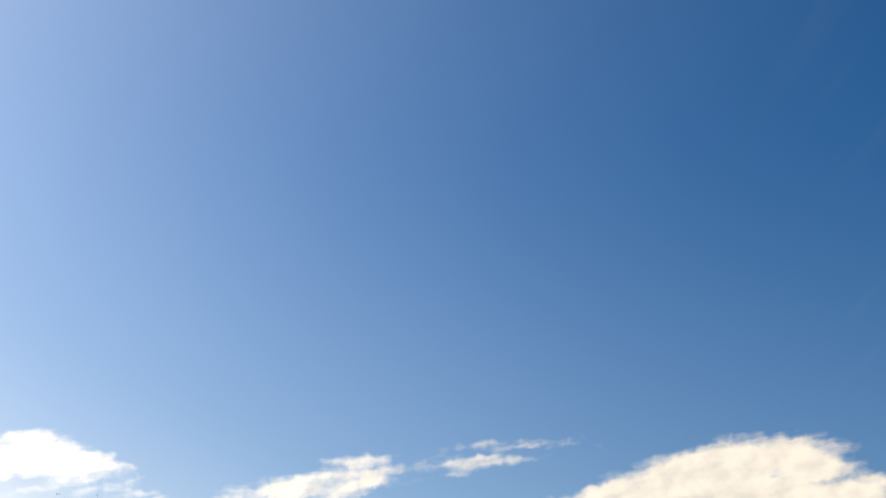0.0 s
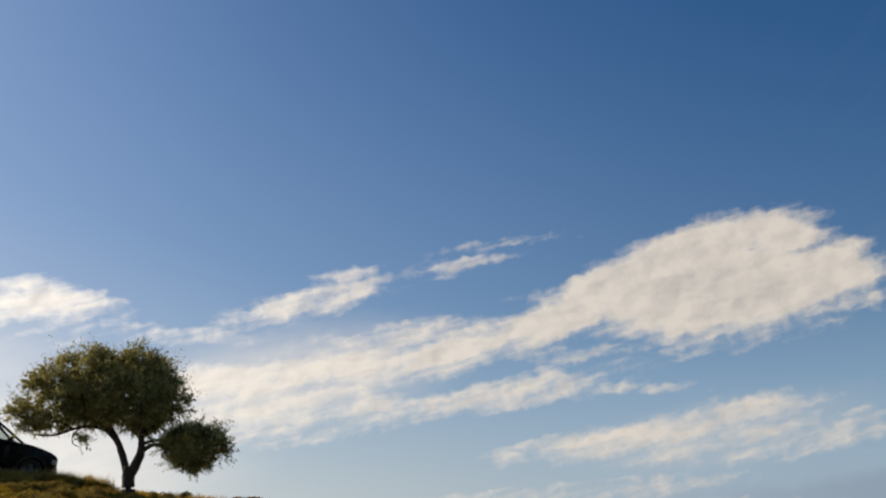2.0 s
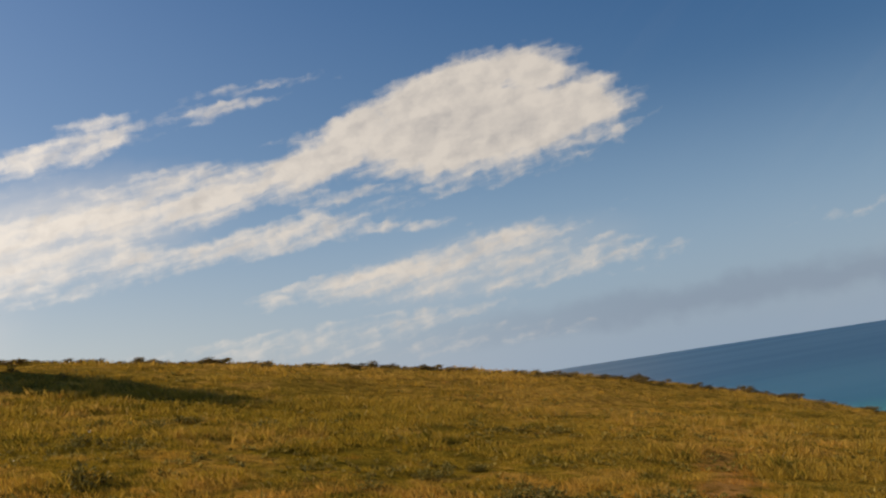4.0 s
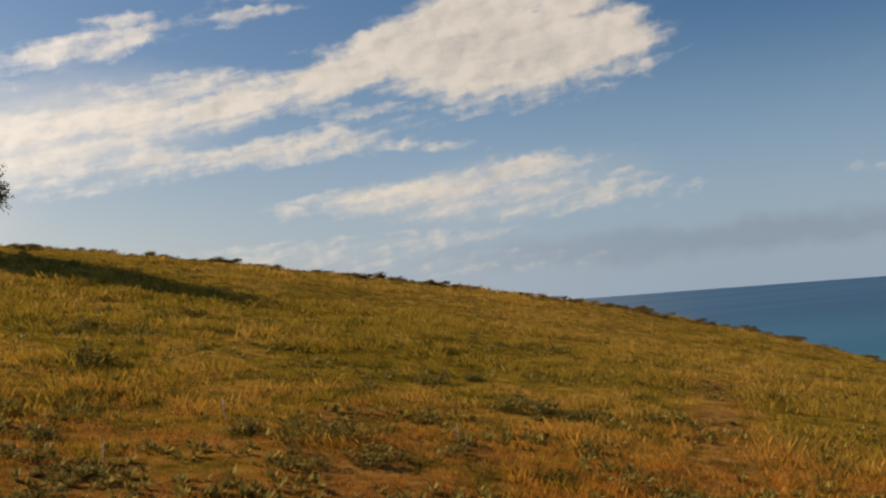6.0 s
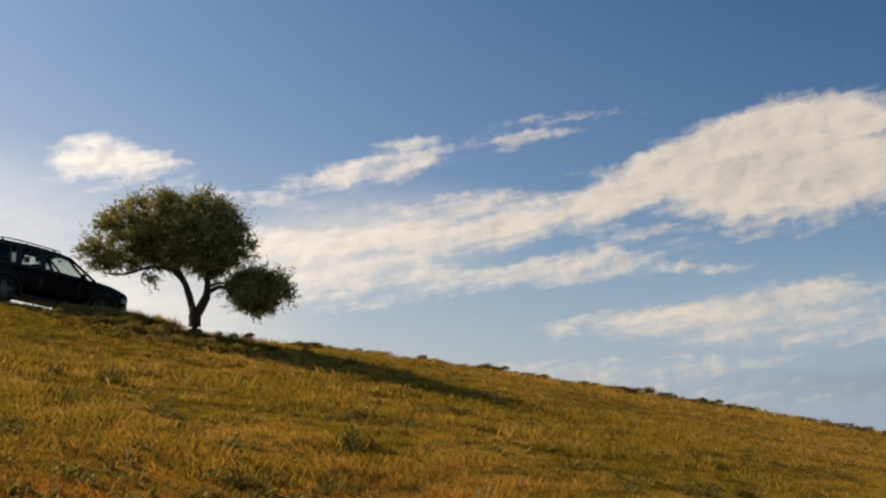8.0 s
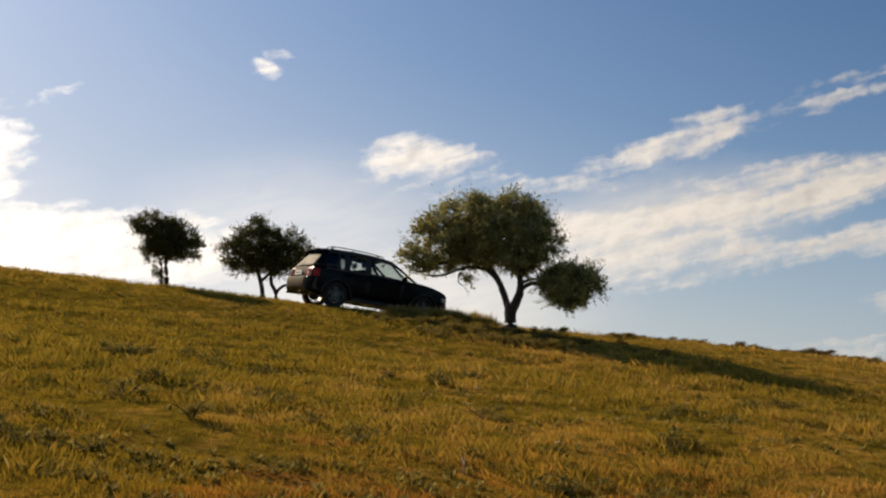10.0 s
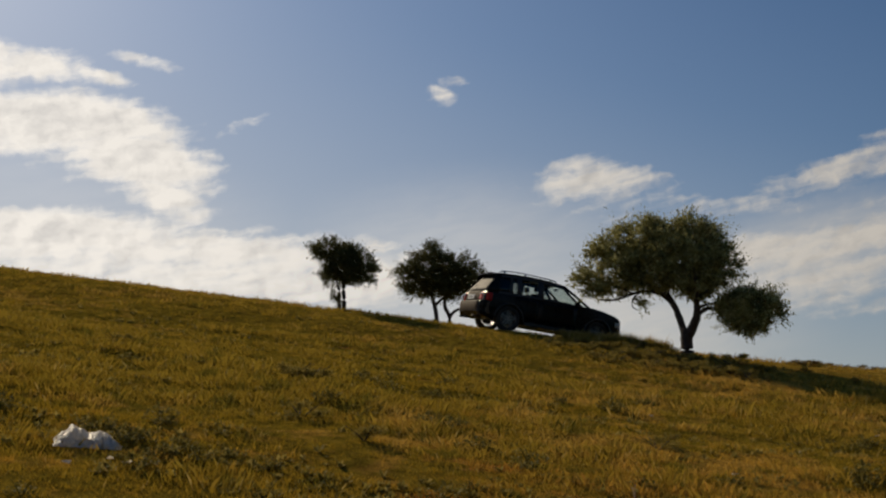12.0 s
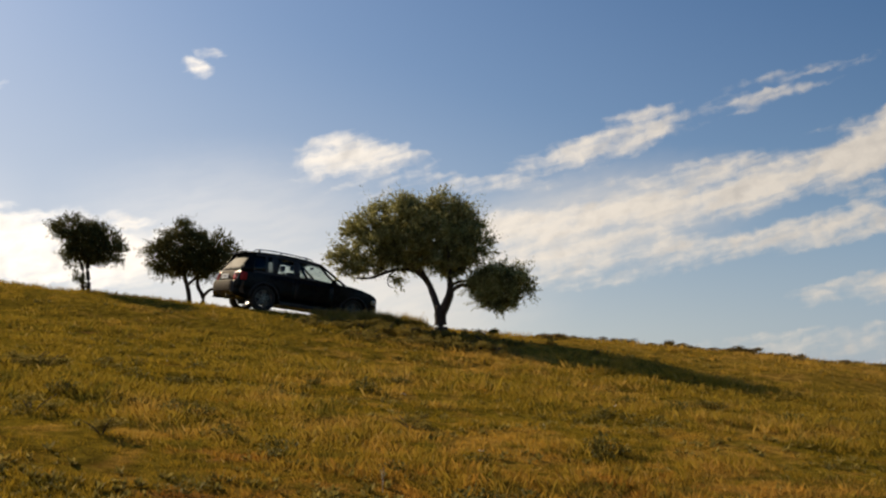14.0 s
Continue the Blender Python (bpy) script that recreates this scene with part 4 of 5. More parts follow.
        # tail lamp: red over a clear strip, wrapped round the corner
        rows, clear = [], []
        for z in np.linspace(0.80, 1.02, 5):
            f = (z - 0.80) / 0.22
            rows.append([(-0.865 + 0.04 * f, s * 0.60, z), (-0.86 + 0.04 * f, s * 0.74, z), (-0.83 + 0.04 * f, s * 0.85, z), (-0.76 + 0.03 * f, s * 0.915, z), (-0.58, s * 0.935, z)])
        lamp = part("tail_lamp", sheet(rows, 0.02), M_RED, t, "red tail lamp with a clear strip", smooth=True)
        rows = [[(-0.872, s * 0.61, z), (-0.868, s * 0.74, z), (-0.84, s * 0.85, z)] for z in (0.94, 0.985)]
        part("lens", sheet(rows, 0.012), M_CLEAR_LAMP, lamp, "clear reversing lens", smooth=True)
        # headlamp
        rows = [[(3.40, s * 0.885, z), (3.55, s * 0.80, z), (3.66, s * 0.64, z), (3.70, s * 0.50, z)] for z in (0.68, 0.74, 0.80)]
        part("headlamp", sheet(rows, 0.02), M_CLEAR_LAMP, t, smooth=True)
        bm = lathe_bar([(-0.70, s * 0.55, 0.32), (-0.97, s * 0.55, 0.31)], 0.035)
        part("exhaust_pipe", bm, M_TRIM, t, smooth=True)
    # windscreen and rear window
    rows = [[(2.46 - 0.80 * v, y * (0.83 - 0.20 * v), 1.10 + 0.51 * v - 0.03 * abs(y) ** 2) for y in np.linspace(-1, 1, 9)] for v in np.linspace(0, 1, 5)]
    part("windscreen", sheet(rows, 0.006), M_GLASS, t, smooth=True)
    rows = [[(-0.80 + 0.36 * v + 0.06 * abs(y) ** 2, y * (0.80 - 0.16 * v), 1.08 + 0.50 * v) for y in np.linspace(-1, 1, 9)] for v in np.linspace(0, 1, 5)]
    part("rear_window", sheet(rows, 0.006), M_DUSTY_GLASS, t, "dusty dark rear window", smooth=True)
    # tailgate skin, plate, spoiler, bumper, wiper
    rows = [[(-0.885 + 0.075 * v + 0.04 * abs(y) ** 3, y * 0.62, 0.79 + 0.28 * v) for y in np.linspace(-1, 1, 9)] for v in np.linspace(0, 1, 5)]
    gate = part("tailgate", sheet(rows, 0.02), M_DUSTY_LIT, t, "black tailgate, dust and caught light in its colour", smooth=True)
    bm = bmesh.new()
    box(bm, -0.885, 0, 0.885, 0.012, 0.52, 0.13, 0.004)
    plate = part("number_plate", bm, M_PLATE, gate, "white number plate with dark bars")
    bm = bmesh.new()
    box(bm, -0.893, 0.02, 0.885, 0.004, 0.30, 0.03)
    part("bar", bm, M_INK, plate)
    bm = bmesh.new()
    box(bm, -0.50, 0, 1.622, 0.20, 1.24, 0.03, 0.012)
    part("spoiler", bm, M_PAINT, t)
    rows = []
    for z, back in ((0.42, 0.90), (0.48, 0.945), (0.60, 0.965), (0.72, 0.96), (0.775, 0.93)):
        rows.append([(-back + 0.03 * abs(y) ** 4 + 0.28 * max(0, abs(y) - 0.82) / 0.18, 0.945 * y, z) for y in np.linspace(-1, 1, 17)])
    part("bumper", sheet(rows, 0.03), M_DUSTY_LIT, t, "rear bumper, dust and caught light in its colour", smooth=True)
    bm = lathe_bar([(-0.81, 0.05, 1.09), (-0.74, 0.12, 1.22), (-0.68, 0.30, 1.36)], 0.008)
    part("wiper", bm, M_TRIM, t)
    rows = []
    for z, fr in ((0.36, 3.70), (0.45, 3.76), (0.58, 3.76), (0.64, 3.72)):
        rows.append([(fr - 0.10 * y * y - 0.32 * max(0, abs(y) - 0.75) / 0.25, 0.90 * y, z) for y in np.linspace(-1, 1, 15)])
    part("front_bumper", sheet(rows, 0.03), M_PAINT, t, smooth=True)
    bm = bmesh.new()
    for y in (-0.2, 0.2):
        box(bm, 3.735, y, 0.76, 0.03, 0.30, 0.15, 0.02)
    part("grille", bm, M_TRIM, t)
    bm = bmesh.new()
    box(bm, 2.25, 0, 1.06, 0.45, 1.5, 0.12, 0.05)
    part("dashboard", bm, M_TRIM, t)
    bm = bmesh.new()
    bmesh.ops.create_cone(bm, cap_ends=False, segments=24, radius1=0.18, radius2=0.18, depth=0.03, matrix=Matrix.Translation((1.92, 0.38, 1.10)) @ Matrix.Rotation(radians(65), 4, "Y"))
    bmesh.ops.solidify(bm, geom=bm.faces[:], thickness=0.025)
    part("steering_wheel", bm, M_TRIM, t)
    seat(t, 1.22, 0.38), seat(t, 1.22, -0.38), seat(t, 0.30, 0.0, 1.25)
    bm = bmesh.new()
    box(bm, 1.73, 0, 1.52, 0.03, 0.22, 0.06, 0.015)
    part("rear_view_mirror", bm, M_TRIM, t)
    # stand it on the slope, nose to the right and away
    turn = radians(90 - 58)
    u, v = Vector((math.cos(turn), math.sin(turn), 0)), Vector((-math.sin(turn), math.cos(turn), 0))
    a = radians(-9.4)
    o = Vector((31.0 * math.sin(a), 31.0 * math.cos(a), 0)) + v * 0.80 - u * 0.09

    def floor_at(du, dv):
        q = o + u * du + v * dv
        return Vector((q.x, q.y, float(hill(q.x, q.y))))

    fwd = (floor_at(2.82, 0) - floor_at(0, 0)).normalized()
    side = (floor_at(1.4, 0.8) - floor_at(1.4, -0.8)).normalized()
    up = fwd.cross(side).normalized()
    side = up.cross(fwd)
    m = Matrix((fwd, side, up)).transposed().to_4x4()
    t.matrix_world = Matrix.Translation(floor_at(0, 0) - up * 0.02) @ m @ Matrix.Rotation(radians(2.0), 4, "Y") @ Matrix.Scale(1.02, 4)
    return tagged(t, "black five-door off-road car parked on the grassy brow", "car")


car()


# ---- meadow growth ----
def blades(name, x, y, h, w, t, l, mat, label):
    """Grass from arrays: foot, height, half width, bearing and lean of each blade."""
    rng = np.random.RandomState(len(x) % 1000)
    n = len(x)
    worn = (np.abs(x * 0.756 - y * 0.655 + rough_ground(x, y, 1.6, 0.12, 3)) < 0.28) & (y < 15.5)
    h = np.where(worn, h * 0.6, h)
    z = hill(x, y) - 0.02
    lean = l * h
    dx, dy = np.cos(t), np.sin(t)
    f = rng.uniform(0, 2 * np.pi, n)
    sx, sy = np.cos(f) * w, np.sin(f) * w
    a = np.stack([x - sx, y - sy, z], 1)
    b = np.stack([x + sx, y + sy, z], 1)
    c = np.stack([x + dx * lean * 0.3 + sx * 0.8, y + dy * lean * 0.3 + sy * 0.8, z + h * 0.6], 1)
    e = np.stack([x + dx * lean, y + dy * lean, z + h], 1)
    v = np.stack([a, b, c, e], 1).reshape(-1, 3)
    i = np.arange(n)[:, None] * 4
    tri = np.concatenate([i + [0, 1, 2], i + [0, 2, 3]], 1).reshape(-1, 3)
    return tagged(mesh_from(name, v, tri, 3, mat), label, "grass", kind="stuff")


def strewn(rng, n, d0, d1):
    """n places on the part of the slope that is between d0 and d1 from the viewer."""
    az, d = np.radians(rng.uniform(-40, 56, n)), np.sqrt(rng.uniform(d0 * d0, d1 * d1, n))
    return d * np.sin(az), d * np.cos(az)


def rank(x, y):
    """How rank the growth is at a place: above 0 in the drifts of tall grass, less at the trodden foot of the slope."""
    return rough_ground(x, y, 2.4, 0.5, 11) + rough_ground(x, y, 0.8, 0.35, 5) + np.clip((np.hypot(x, y) - 10.0) / 14.0, -0.35, 0.5) - 0.1


def tufts(rng, x, y, per, h, w, radius, lean):
    """Blades in tufts round the places x, y, spread from their middle."""
    k = len(x)
    size = rng.uniform(0.6, 1.4, k) * (1 + rough_ground(x, y, 1.3, 0.35, 16))
    out = rng.uniform(0, 2 * np.pi, (k, per))
    r = radius * np.sqrt(rng.uniform(0, 1, (k, per))) * size[:, None]
    tall = h * size[:, None] * rng.uniform(0.5, 1.25, (k, per))
    return [q.ravel() for q in (x[:, None] + r * np.cos(out), y[:, None] + r * np.sin(out), tall, np.full((k, per), w), out + rng.normal(0, 1.1, (k, per)), rng.uniform(0.05, lean, (k, per)))]


BANDS = ((5.5, 10.5, 300000, 0.055, 0.0016), (10.5, 16.0, 260000, 0.060, 0.0023), (16.0, 25.0, 200000, 0.070, 0.0038), (25.0, 43.0, 150000, 0.085, 0.006))


def grass():
    """The short grass, thickest near the viewer's side of the slope: half in tufts, the rest strewn between."""
    rng = np.random.RandomState(21)
    made = []
    for d0, d1, n, h, w in BANDS:
        per = 14
        k = n // 2 // per
        made.append(tufts(rng, *strewn(rng, k, d0, d1), per, h, w, 0.075, 0.5))
        m = n - k * per
        made.append([*strewn(rng, m, d0, d1), h * rng.uniform(0.25, 0.8, m), np.full(m, w), rng.uniform(0, 2 * np.pi, m), rng.uniform(0.1, 0.7, m)])
    x, y, h, w, t, l = (np.concatenate(q) for q in zip(*made))
    return blades("grass", x, y, np.clip(h, 0.015, 0.3), w, t, l, M_GRASS, "dry yellow and green meadow grass on the slope")


def tall_grass():
    """Drifts of feathery grass gone to seed, knee high and leaning all ways."""
    rng = np.random.RandomState(23)
    made = []
    for d0, d1, k, h, w in ((6.0, 10.5, 900, 0.075, 0.0008), (10.5, 16.0, 2600, 0.085, 0.0011), (16.0, 25.0, 4800, 0.10, 0.0016), (25.0, 43.0, 4800, 0.095, 0.0027)):
        x, y = strewn(rng, k * 2, d0, d1)
        keep = rank(x, y) + rng.normal(0, 0.22, len(x)) > 0.0
        x, y = x[keep][:k], y[keep][:k]
        made.append(tufts(rng, x, y, 28, h, w, 0.20, 0.7))
    x, y, h, w, t, l = (np.concatenate(q) for q in zip(*made))
    return blades("tall_grass", x, y, np.clip(h, 0.04, 0.42), w, t, l, M_TALL, "tall feathery straw-coloured grass in drifts on the slope")


grass()
tall_grass()


def herbs_between():
    """Small dark rosettes strewn among the grass, too many to count."""
    rng = np.random.RandomState(22)
    n, per = 14500, 13
    az, d = np.radians(rng.uniform(-40, 56, n)), 6.0 + 22 * rng.uniform(0, 1, n) ** 1.4
    x, y = d * np.sin(az), d * np.cos(az)
    keep = rough_ground(x, y, 0.9, 0.5, 4) + rng.normal(0, 0.2, n) > 0.22
    x, y = x[keep], y[keep]
    n = len(x)
    z = hill(x, y)
    size = rng.uniform(0.03, 0.095, n)
    a = rng.uniform(0, 6.283, (n, per))
    up = rng.uniform(0.2, 1.2, (n, per))
    ln = size[:, None] * rng.uniform(0.6, 1.3, (n, per))
    c = np.stack([x, y, z], 1)[:, None]
    d3 = np.stack([np.cos(a) * np.cos(up), np.sin(a) * np.cos(up), np.sin(up)], -1)
    s3 = np.stack([-np.sin(a), np.cos(a), 0 * a], -1)
    wd = (ln * 0.2)[..., None]
    ln = ln[..., None]
    v = np.stack([c + 0 * d3, c + d3 * ln * 0.5 + s3 * wd, c + d3 * ln, c + d3 * ln * 0.5 - s3 * wd], 2).reshape(-1, 3)
    ob = mesh_from("herbs", v, np.arange(len(v)).reshape(-1, 4), 4, M_WEED_DARK)
    return tagged(ob, "small dark green herbs strewn through the grass", "herbs", kind="stuff")


herbs_between()


def shrub(place, rx, rz, seed, name="shrub", mat=None):
    rng = random.Random(seed)
    t = empty(name, place)
    for k in range(3):
        a = rng.uniform(0, 6.28)
        limb("stem", [(0, 0, -0.05), (0.3 * rx * math.cos(a), 0.3 * rx * math.sin(a), rz * 0.5), (0.7 * rx * math.cos(a), 0.7 * rx * math.sin(a), rz)], 0.012, 0.006, t, rng)
    blobs = [(rng.uniform(-0.5, 0.5) * rx, rng.uniform(-0.4, 0.4) * rx, rz * rng.uniform(0.15, 0.55), rx * rng.uniform(0.4, 0.7), rx * rng.uniform(0.4, 0.6), rz * rng.uniform(0.35, 0.6)) for k in range(4)]
    leaf_cloud("foliage", blobs, 1150, 0.05, mat or M_SHRUB, t, seed, 0.07, 0.12)
    return t


def crest(az):
    """How far off the skyline of the hill lies at this bearing."""
    d = np.arange(12.0, 45.0, 0.25)
    a = radians(az)
    return float(d[np.argmax((hill(d * math.sin(a), d * math.cos(a)) - EYE[2]) / d)])


# dark low shrubs along the brow
rng = random.Random(31)
kinds = [tagged(shrub(Vector((0, 0, -50)), 0.42, 0.26, 40 + k), "low dark shrub growing along the brow of the hill", "shrub", "shrubs on the brow") for k in range(4)]
spots = []
for az0, az1, n in ((5, 12, 20), (12, 18, 26), (17, 24, 34), (24, 31, 20), (31, 35, 26), (35, 39, 22), (39, 46, 30), (46, 55, 16)):
    for k in range(n):
        az = rng.uniform(az0, az1)
        spots.append((az, crest(az) + rng.uniform(-1.3, 0.3)))
for k, (az, d) in enumerate(spots):
    s = rng.uniform(0.5, 1.1)
    m = Matrix.Translation(on_ground(az, d) - Vector((0, 0, 0.03))) @ Matrix.Rotation(rng.uniform(0, 6.28), 4, "Z") @ Matrix.Diagonal((s * 1.25, s * 1.1, s * rng.uniform(0.45, 0.66), 1))
    if k < 4:
        kinds[k].matrix_world = m
    else:
        o = copy_thing(kinds[k % 4], m)
        o.scale = m.to_scale()


# ---- weeds, litter ----
def weed(seed, big=0.16, leaves=85):
    """A low broad-leaved plant: a rosette of pointed leaves round a few short stems."""
    rng = np.random.RandomState(seed)
    t = empty("weed", Vector((0, 0, -50)))
    v, f = [], []
    for k in range(leaves):
        a, tilt = rng.uniform(0, 6.28), rng.uniform(0.1, 1.2)
        ln, wd = big * rng.uniform(0.2, 0.5), big * rng.uniform(0.05, 0.11)
        d = np.array([math.cos(a) * math.cos(tilt), math.sin(a) * math.cos(tilt), math.sin(tilt)])
        s = np.array([-math.sin(a), math.cos(a), 0])
        b, r = rng.uniform(0, 6.28), big * math.sqrt(rng.uniform(0, 1)) * 0.9
        foot = np.array([math.cos(b) * r, math.sin(b) * r, rng.uniform(0, 0.75) * (big - 0.5 * r)])
        i = len(v)
        v += [foot, foot + d * ln * 0.5 + s * wd, foot + d * ln - np.array([0, 0, ln * 0.25]), foot + d * ln * 0.5 - s * wd, foot + d * ln * 0.5 - np.array([0, 0, wd * 0.4])]
        f += [(i, i + 1, i + 4), (i + 1, i + 2, i + 4), (i + 2, i + 3, i + 4), (i + 3, i, i + 4)]
    foliage = mesh_from("foliage", np.array(v), np.array(f), 3, M_WEED, t)
    tagged(foliage, kind="stuff")
    rr = random.Random(seed)
    for k in range(3):
        a = rr.uniform(0, 6.28)
        limb("stem", [(0, 0, -0.02), (0.04 * math.cos(a), 0.04 * math.sin(a), big * 0.5), (0.09 * math.cos(a), 0.09 * math.sin(a), big * 0.95)], 0.004, 0.002, t, rr, M_WEED)
    return t


rng = random.Random(77)
weed_kinds = [tagged(weed(60 + k, 0.13 + 0.02 * (k % 3)), "low grey-green broad-leaved weed among the grass", "weed", "weeds on the slope") for k in range(5)]
wild = [(20.9, 9.3), (22.1, 8.65), (5.5, 9.4), (15.4, 9.65), (24.3, 7.4), (6.4, 7.8), (30.8, 10.6), (31.7, 15.75), (1.9, 12.0), (4.2, 10.3), (-22.5, 8.6), (-12.1, 9.6), (-11.8, 9.9), (-7.6, 10.8), (-13.0, 9.4)]
for k in range(52):
    d, az = 7.0 + 13.0 * rng.random() ** 1.4, rng.uniform(-37, 52)
    for j in range(rng.randint(2, 6)):
        wild.append((az + rng.gauss(0, 0.28) * 57 / d, d + rng.gauss(0, 0.25)))
placed = 0
for az, d in wild:
    for j in range(2 if placed < 15 else 1):
        p = on_ground(az + (rng.uniform(-1.2, 1.2) if j else 0), d + (rng.uniform(-0.2, 0.2) if j else 0))
        s = rng.uniform(0.6, 1.45)
        m = Matrix.Translation(p) @ Matrix.Rotation(rng.uniform(0, 6.28), 4, "Z") @ Matrix.Diagonal((s, s, s, 1))
        if placed < 5:
            weed_kinds[placed].matrix_world = m
        else:
            o = copy_thing(weed_kinds[placed % 5], m)
            o.scale = (s, s, s)
        placed += 1

# taller dark herbs crowd round the old tree's foot
herbs = [tagged(shrub(Vector((0, 0, -50)), 0.40, 0.36, 90 + k, "bush", M_WEED_DARK), "dark green low bush at the foot of the tree", "bush", "bushes under the tree") for k in range(3)]
spots = [(rng.gauss(-0.6, 2.4), rng.uniform(25.2, 28.5)) for k in range(70)]
spots += [(rng.uniform(-7.5, -3.2), rng.uniform(27.6, 28.8)) for k in range(16)]
spots += [(-30.0 + rng.uniform(-0.8, 0.8), 20.0), (-29.4, 20.3), (-20.1, 16.9), (-20.9, 17.0), (-20.6, 13.2), (-17.2, 11.8), (-1.7, 14.0)]
for k, (az, d) in enumerate(spots):
    s = rng.uniform(0.45, 1.0)
    m = Matrix.Translation(on_ground(az, d)) @ Matrix.Rotation(rng.uniform(0, 6.28), 4, "Z") @ Matrix.Diagonal((s * 1.15, s * 1.15, s * 0.62, 1))
    if k < 3:
        herbs[k].matrix_world = m
    else:
        o = copy_thing(herbs[k % 3], m)
        o.scale = (s * 1.15, s * 1.15, s * 0.62)


def tussock(seed):
    """A knee-high bunch of long grass, its blades arching outwards."""
    rng = np.random.RandomState(seed)
    t = empty("grass_tussock", Vector((0, 0, -50)))
    for part_name, count, tall in (("blade_tuft", 170, 0.30), ("seed_head", 26, 0.40)):
        v, f = [], []
        for k in range(count):
            a, lean = rng.uniform(0, 6.28), rng.uniform(0.05, 0.55)
            h = tall * rng.uniform(0.5, 1.1)
            r = 0.16 * math.sqrt(rng.uniform(0, 1))
            b = rng.uniform(0, 6.28)
            foot = np.array([r * math.cos(b), r * math.sin(b), -0.03])
            d = np.array([math.cos(a), math.sin(a), 0])
            s = np.array([-math.sin(a), math.cos(a), 0]) * 0.006
            i = len(v)
            mid = foot + d * lean * h * 0.3 + np.array([0, 0, h * 0.6])
            v += [foot - s, foot + s, mid + s, mid - s, foot + d * lean * h + np.array([0, 0, h])]
            f += [(i, i + 1, i + 2), (i, i + 2, i + 3), (i + 3, i + 2, i + 4)]
        tagged(mesh_from(part_name, np.array(v), np.array(f), 3, M_RANK if count > 50 else M_DRY_HEAD, t), kind="stuff")
    return t


M_RANK = blade_material("rank_grass", (0.24, 0.19, 0.04, 1), (0.33, 0.255, 0.055, 1), (0.46, 0.33, 0.09, 1), 0.42, False)
M_DRY_HEAD = blade_material("seed_head", (0.40, 0.27, 0.08, 1), (0.48, 0.33, 0.11, 1), (0.58, 0.42, 0.18, 1), 0.4, False)
bunches = [tagged(tussock(140 + k), "bunch of long dry yellow-green grass beside the parked car", "tall grass", "tall grass by the car") for k in range(3)]
for k in range(76):
    g = 0.38 + 0.62 * rng.random()
    q = Vector((-5.6, 29.9, 0)) + Vector((0.848, 0.53, 0)) * (g * 5.6) + Vector((0.53, -0.848, 0)) * rng.uniform(0.15, 1.3)
    q.z = float(hill(q.x, q.y))
    s = rng.uniform(0.25, 0.5) + 0.8 * max(0.0, math.sin(2.3 * g - 0.35))
    m = Matrix.Translation(q) @ Matrix.Rotation(rng.uniform(0, 6.28), 4, "Z") @ Matrix.Diagonal((s, s, s, 1))
    if k < 3:
        bunches[k].matrix_world = m
    else:
        o = copy_thing(bunches[k % 3], m)
        o.scale = (s, s, s)


def plastic():
    m = material("white_plastic_film")
    n = Nodes(m)
    pos = n.coords()
    fold = n.noise(pos, 14.0, 5.0, 0.6)
    col = n.mix(n.noise(pos, 5.0), (0.82, 0.75, 0.65, 1), (0.93, 0.88, 0.80, 1))
    d = n.principled(col, 0.38, 0.0, n.bump(fold, 0.7, 0.03))
    t = n.put("ShaderNodeBsdfTranslucent", col).outputs[0]
    n.out(n.put("ShaderNodeMixShader", 0.6, d, t).outputs[0])
    return m


M_FILM = plastic()


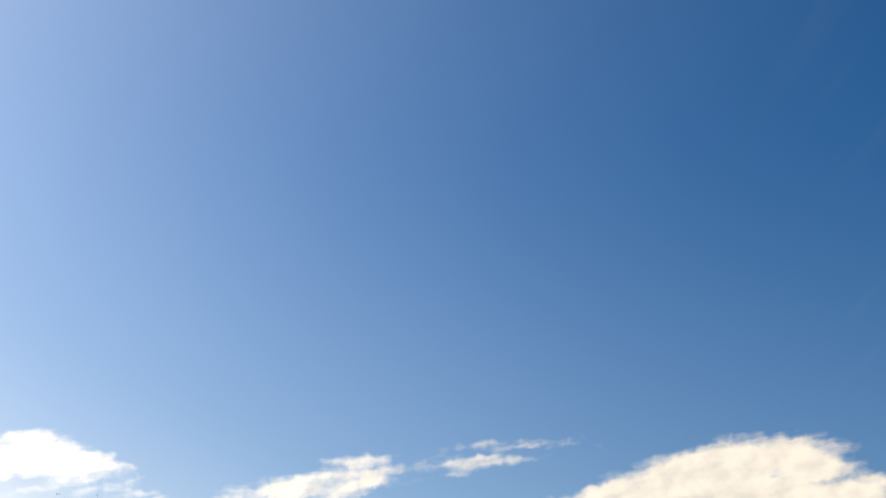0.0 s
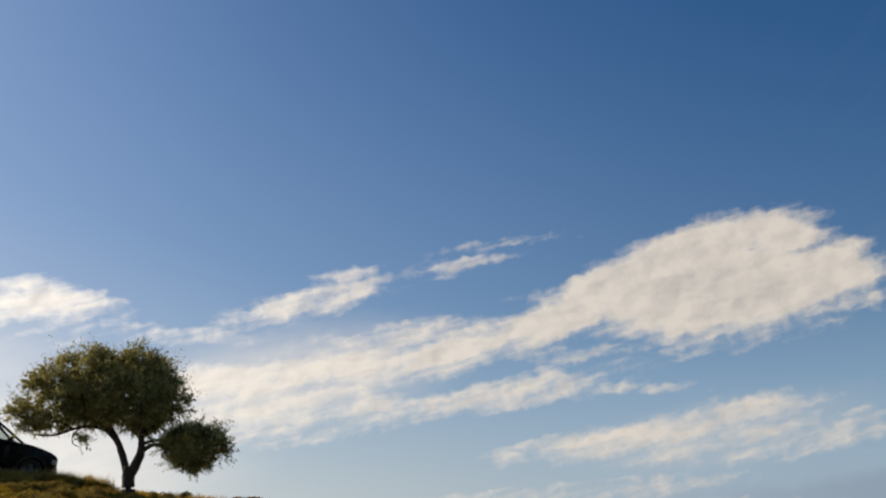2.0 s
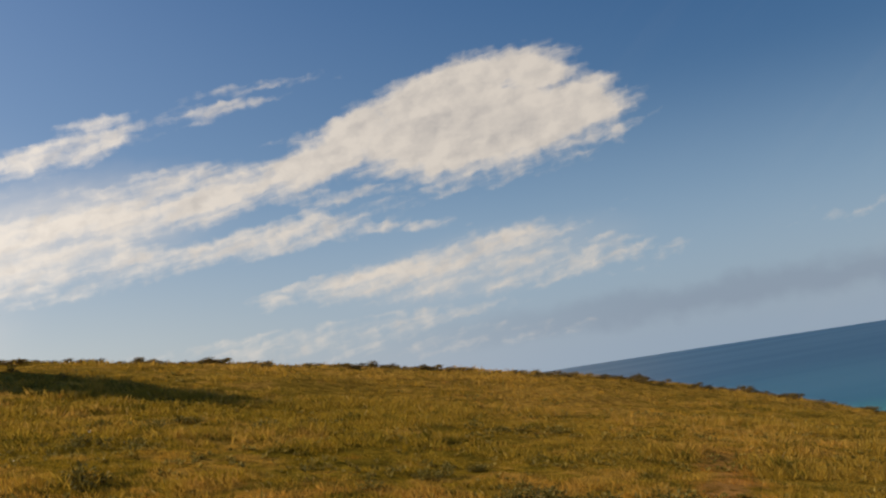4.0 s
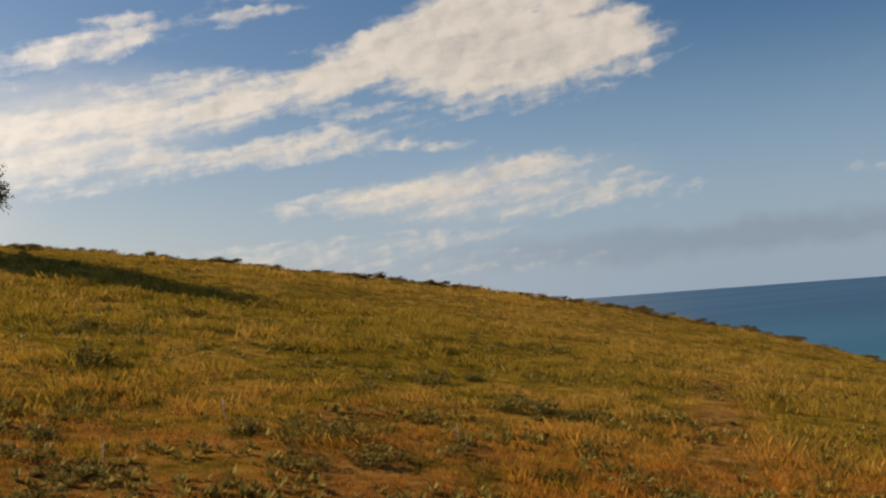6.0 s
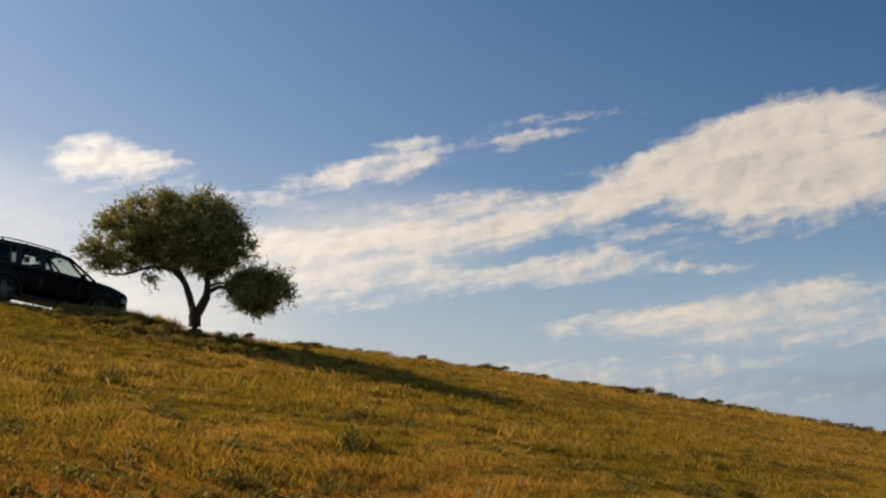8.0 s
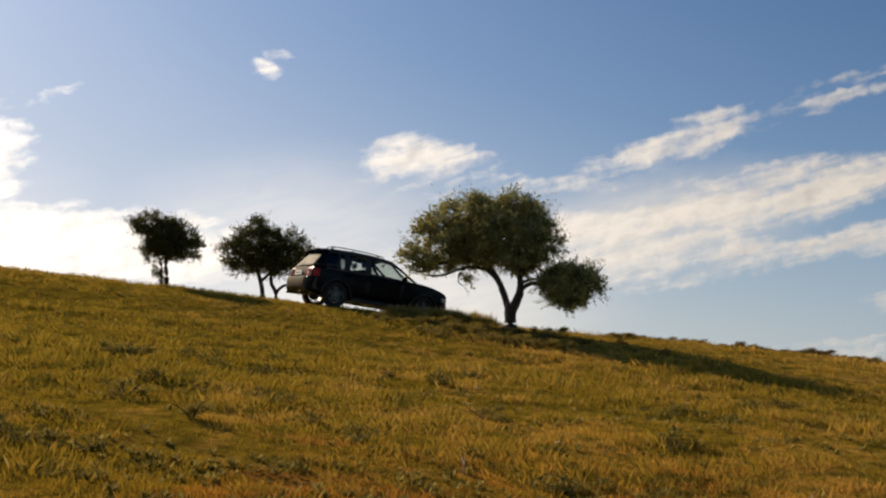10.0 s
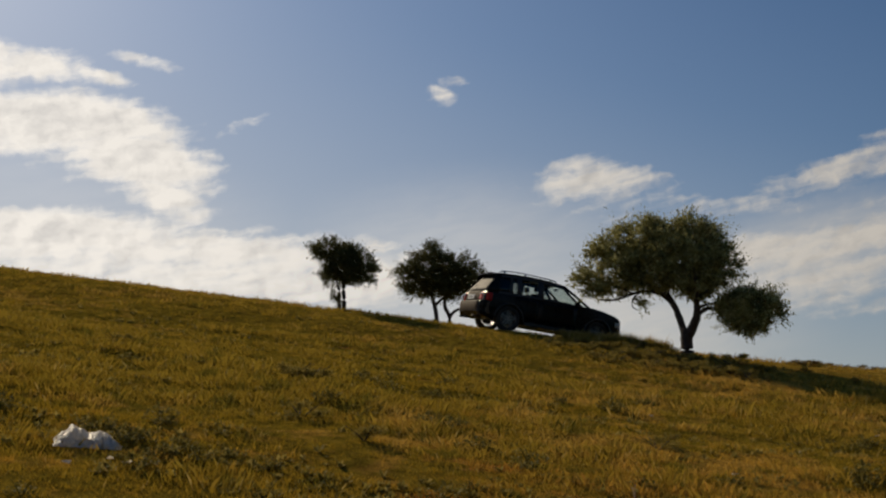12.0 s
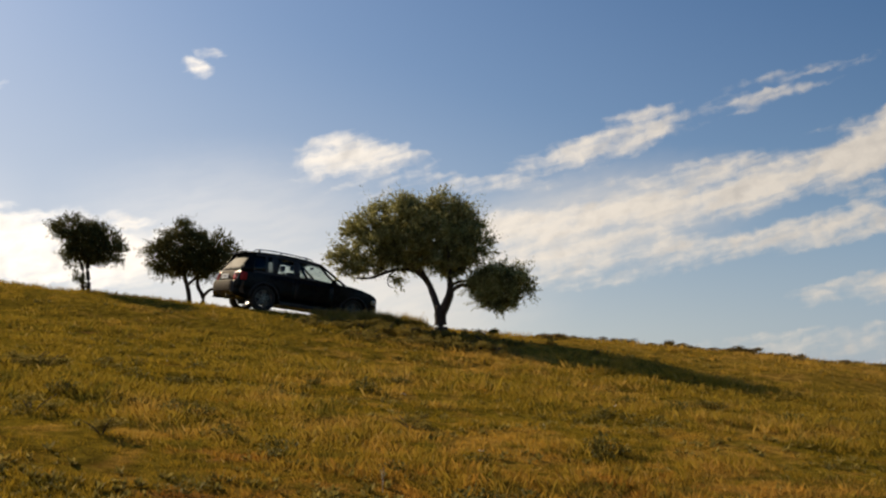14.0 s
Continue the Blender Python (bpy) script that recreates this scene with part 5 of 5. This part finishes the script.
def plastic_bag(place):
    """A thin bag blown open: one crumpled film that stands up in a high and a lower lobe, folded over at the top."""
    rows = []
    for j in range(25):
        v = j / 24
        row = []
        for i in range(49):
            u = i / 48
            x = -0.29 + 0.58 * u
            tall = 0.04 + 0.135 * math.exp(-((u - 0.27) / 0.23) ** 4) + 0.085 * math.exp(-((u - 0.70) / 0.22) ** 4) + 0.03 * noise.noise(Vector((u * 9.0, 0.5, 0)))
            up = math.sin(min(1.0, v / 0.72) * math.pi / 2) if v < 0.72 else 1.0 - 0.5 * ((v - 0.72) / 0.28) ** 1.5
            p = Vector((x * 9, v * 4.2, 0.0))
            fold = 0.085 * (0.4 - abs(noise.noise(p * 0.8))) + 0.04 * abs(noise.noise(p * 1.7 + Vector((3, 1, 0))))
            y = -0.18 + 0.32 * v + fold * 1.4
            pinch = 1.0 - 0.12 * noise.noise(Vector((v * 5.0, u * 3.0, 2.0)))
            row.append((x * pinch, y, max(0.0, tall * up + (fold - 0.02) * 0.8 * up)))
        rows.append(row)
    ob = part("plastic_bag", sheet(rows), M_FILM)
    ob.location = place
    return tagged(ob, "crumpled white plastic bag lying in the grass", "bag")


bag = plastic_bag(on_ground(-31.4, 10.2) - Vector((0, 0, 0.02)))
bag.rotation_euler = (0, radians(4), radians(31))


def scrap(seed):
    rng = random.Random(seed)
    rows = [[(x * 0.03 + rng.uniform(-0.006, 0.006), y * 0.022 + rng.uniform(-0.006, 0.006), 0.03 + rng.uniform(0, 0.03)) for x in (-1, 0, 1)] for y in (-1, 0, 1)]
    return part("paper_scrap", sheet(rows, 0.002), M_FILM)


scraps = ((-32.4, 9.25), (-29.3, 9.45), (-28.8, 10.55), (-30.3, 9.6), (-14.2, 19.0), (32.1, 7.55), (5.4, 15.0), (2.1, 12.4), (9.0, 18.0), (-2.0, 17.0))
for k, (az, d) in enumerate(scraps):
    o = scrap(100 + k)
    o.matrix_world = Matrix.Translation(on_ground(az, d) + Vector((0, 0, 0.01))) @ Matrix.Rotation(k * 1.3, 4, "Z")
    tagged(o, "small white scrap of litter lying in the grass", "litter", "scraps in the grass")


def dry_stalk():
    """A bleached dead stalk with a few short side shoots."""
    rng = random.Random(8)
    t = empty("dry_stalk", Vector((0, 0, -50)))
    limb("stem", [(0, 0, -0.02), (0.01, 0, 0.06), (-0.005, 0, 0.12), (0.01, 0, 0.16)], 0.005, 0.003, t, rng, M_DRY)
    for z, a in ((0.10, 0.4), (0.13, 2.8), (0.15, 5.0), (0.17, 1.5)):
        limb("twig", [(0, 0, z), (0.012 * math.cos(a), 0.012 * math.sin(a), z + 0.02), (0.02 * math.cos(a), 0.02 * math.sin(a), z + 0.05)], 0.003, 0.002, t, rng, M_DRY)
    return t


stalk = tagged(dry_stalk(), "bleached dry stalk standing in the grass", "dry plant", "dry stalks")
for k, (az, d) in enumerate(((14.8, 10.2), (8.6, 8.3), (-3.0, 10.0), (27.0, 9.6))):
    m = Matrix.Translation(on_ground(az, d)) @ Matrix.Rotation(k * 2.0, 4, "Z")
    if k == 0:
        stalk.matrix_world = m
    else:
        copy_thing(stalk, m)
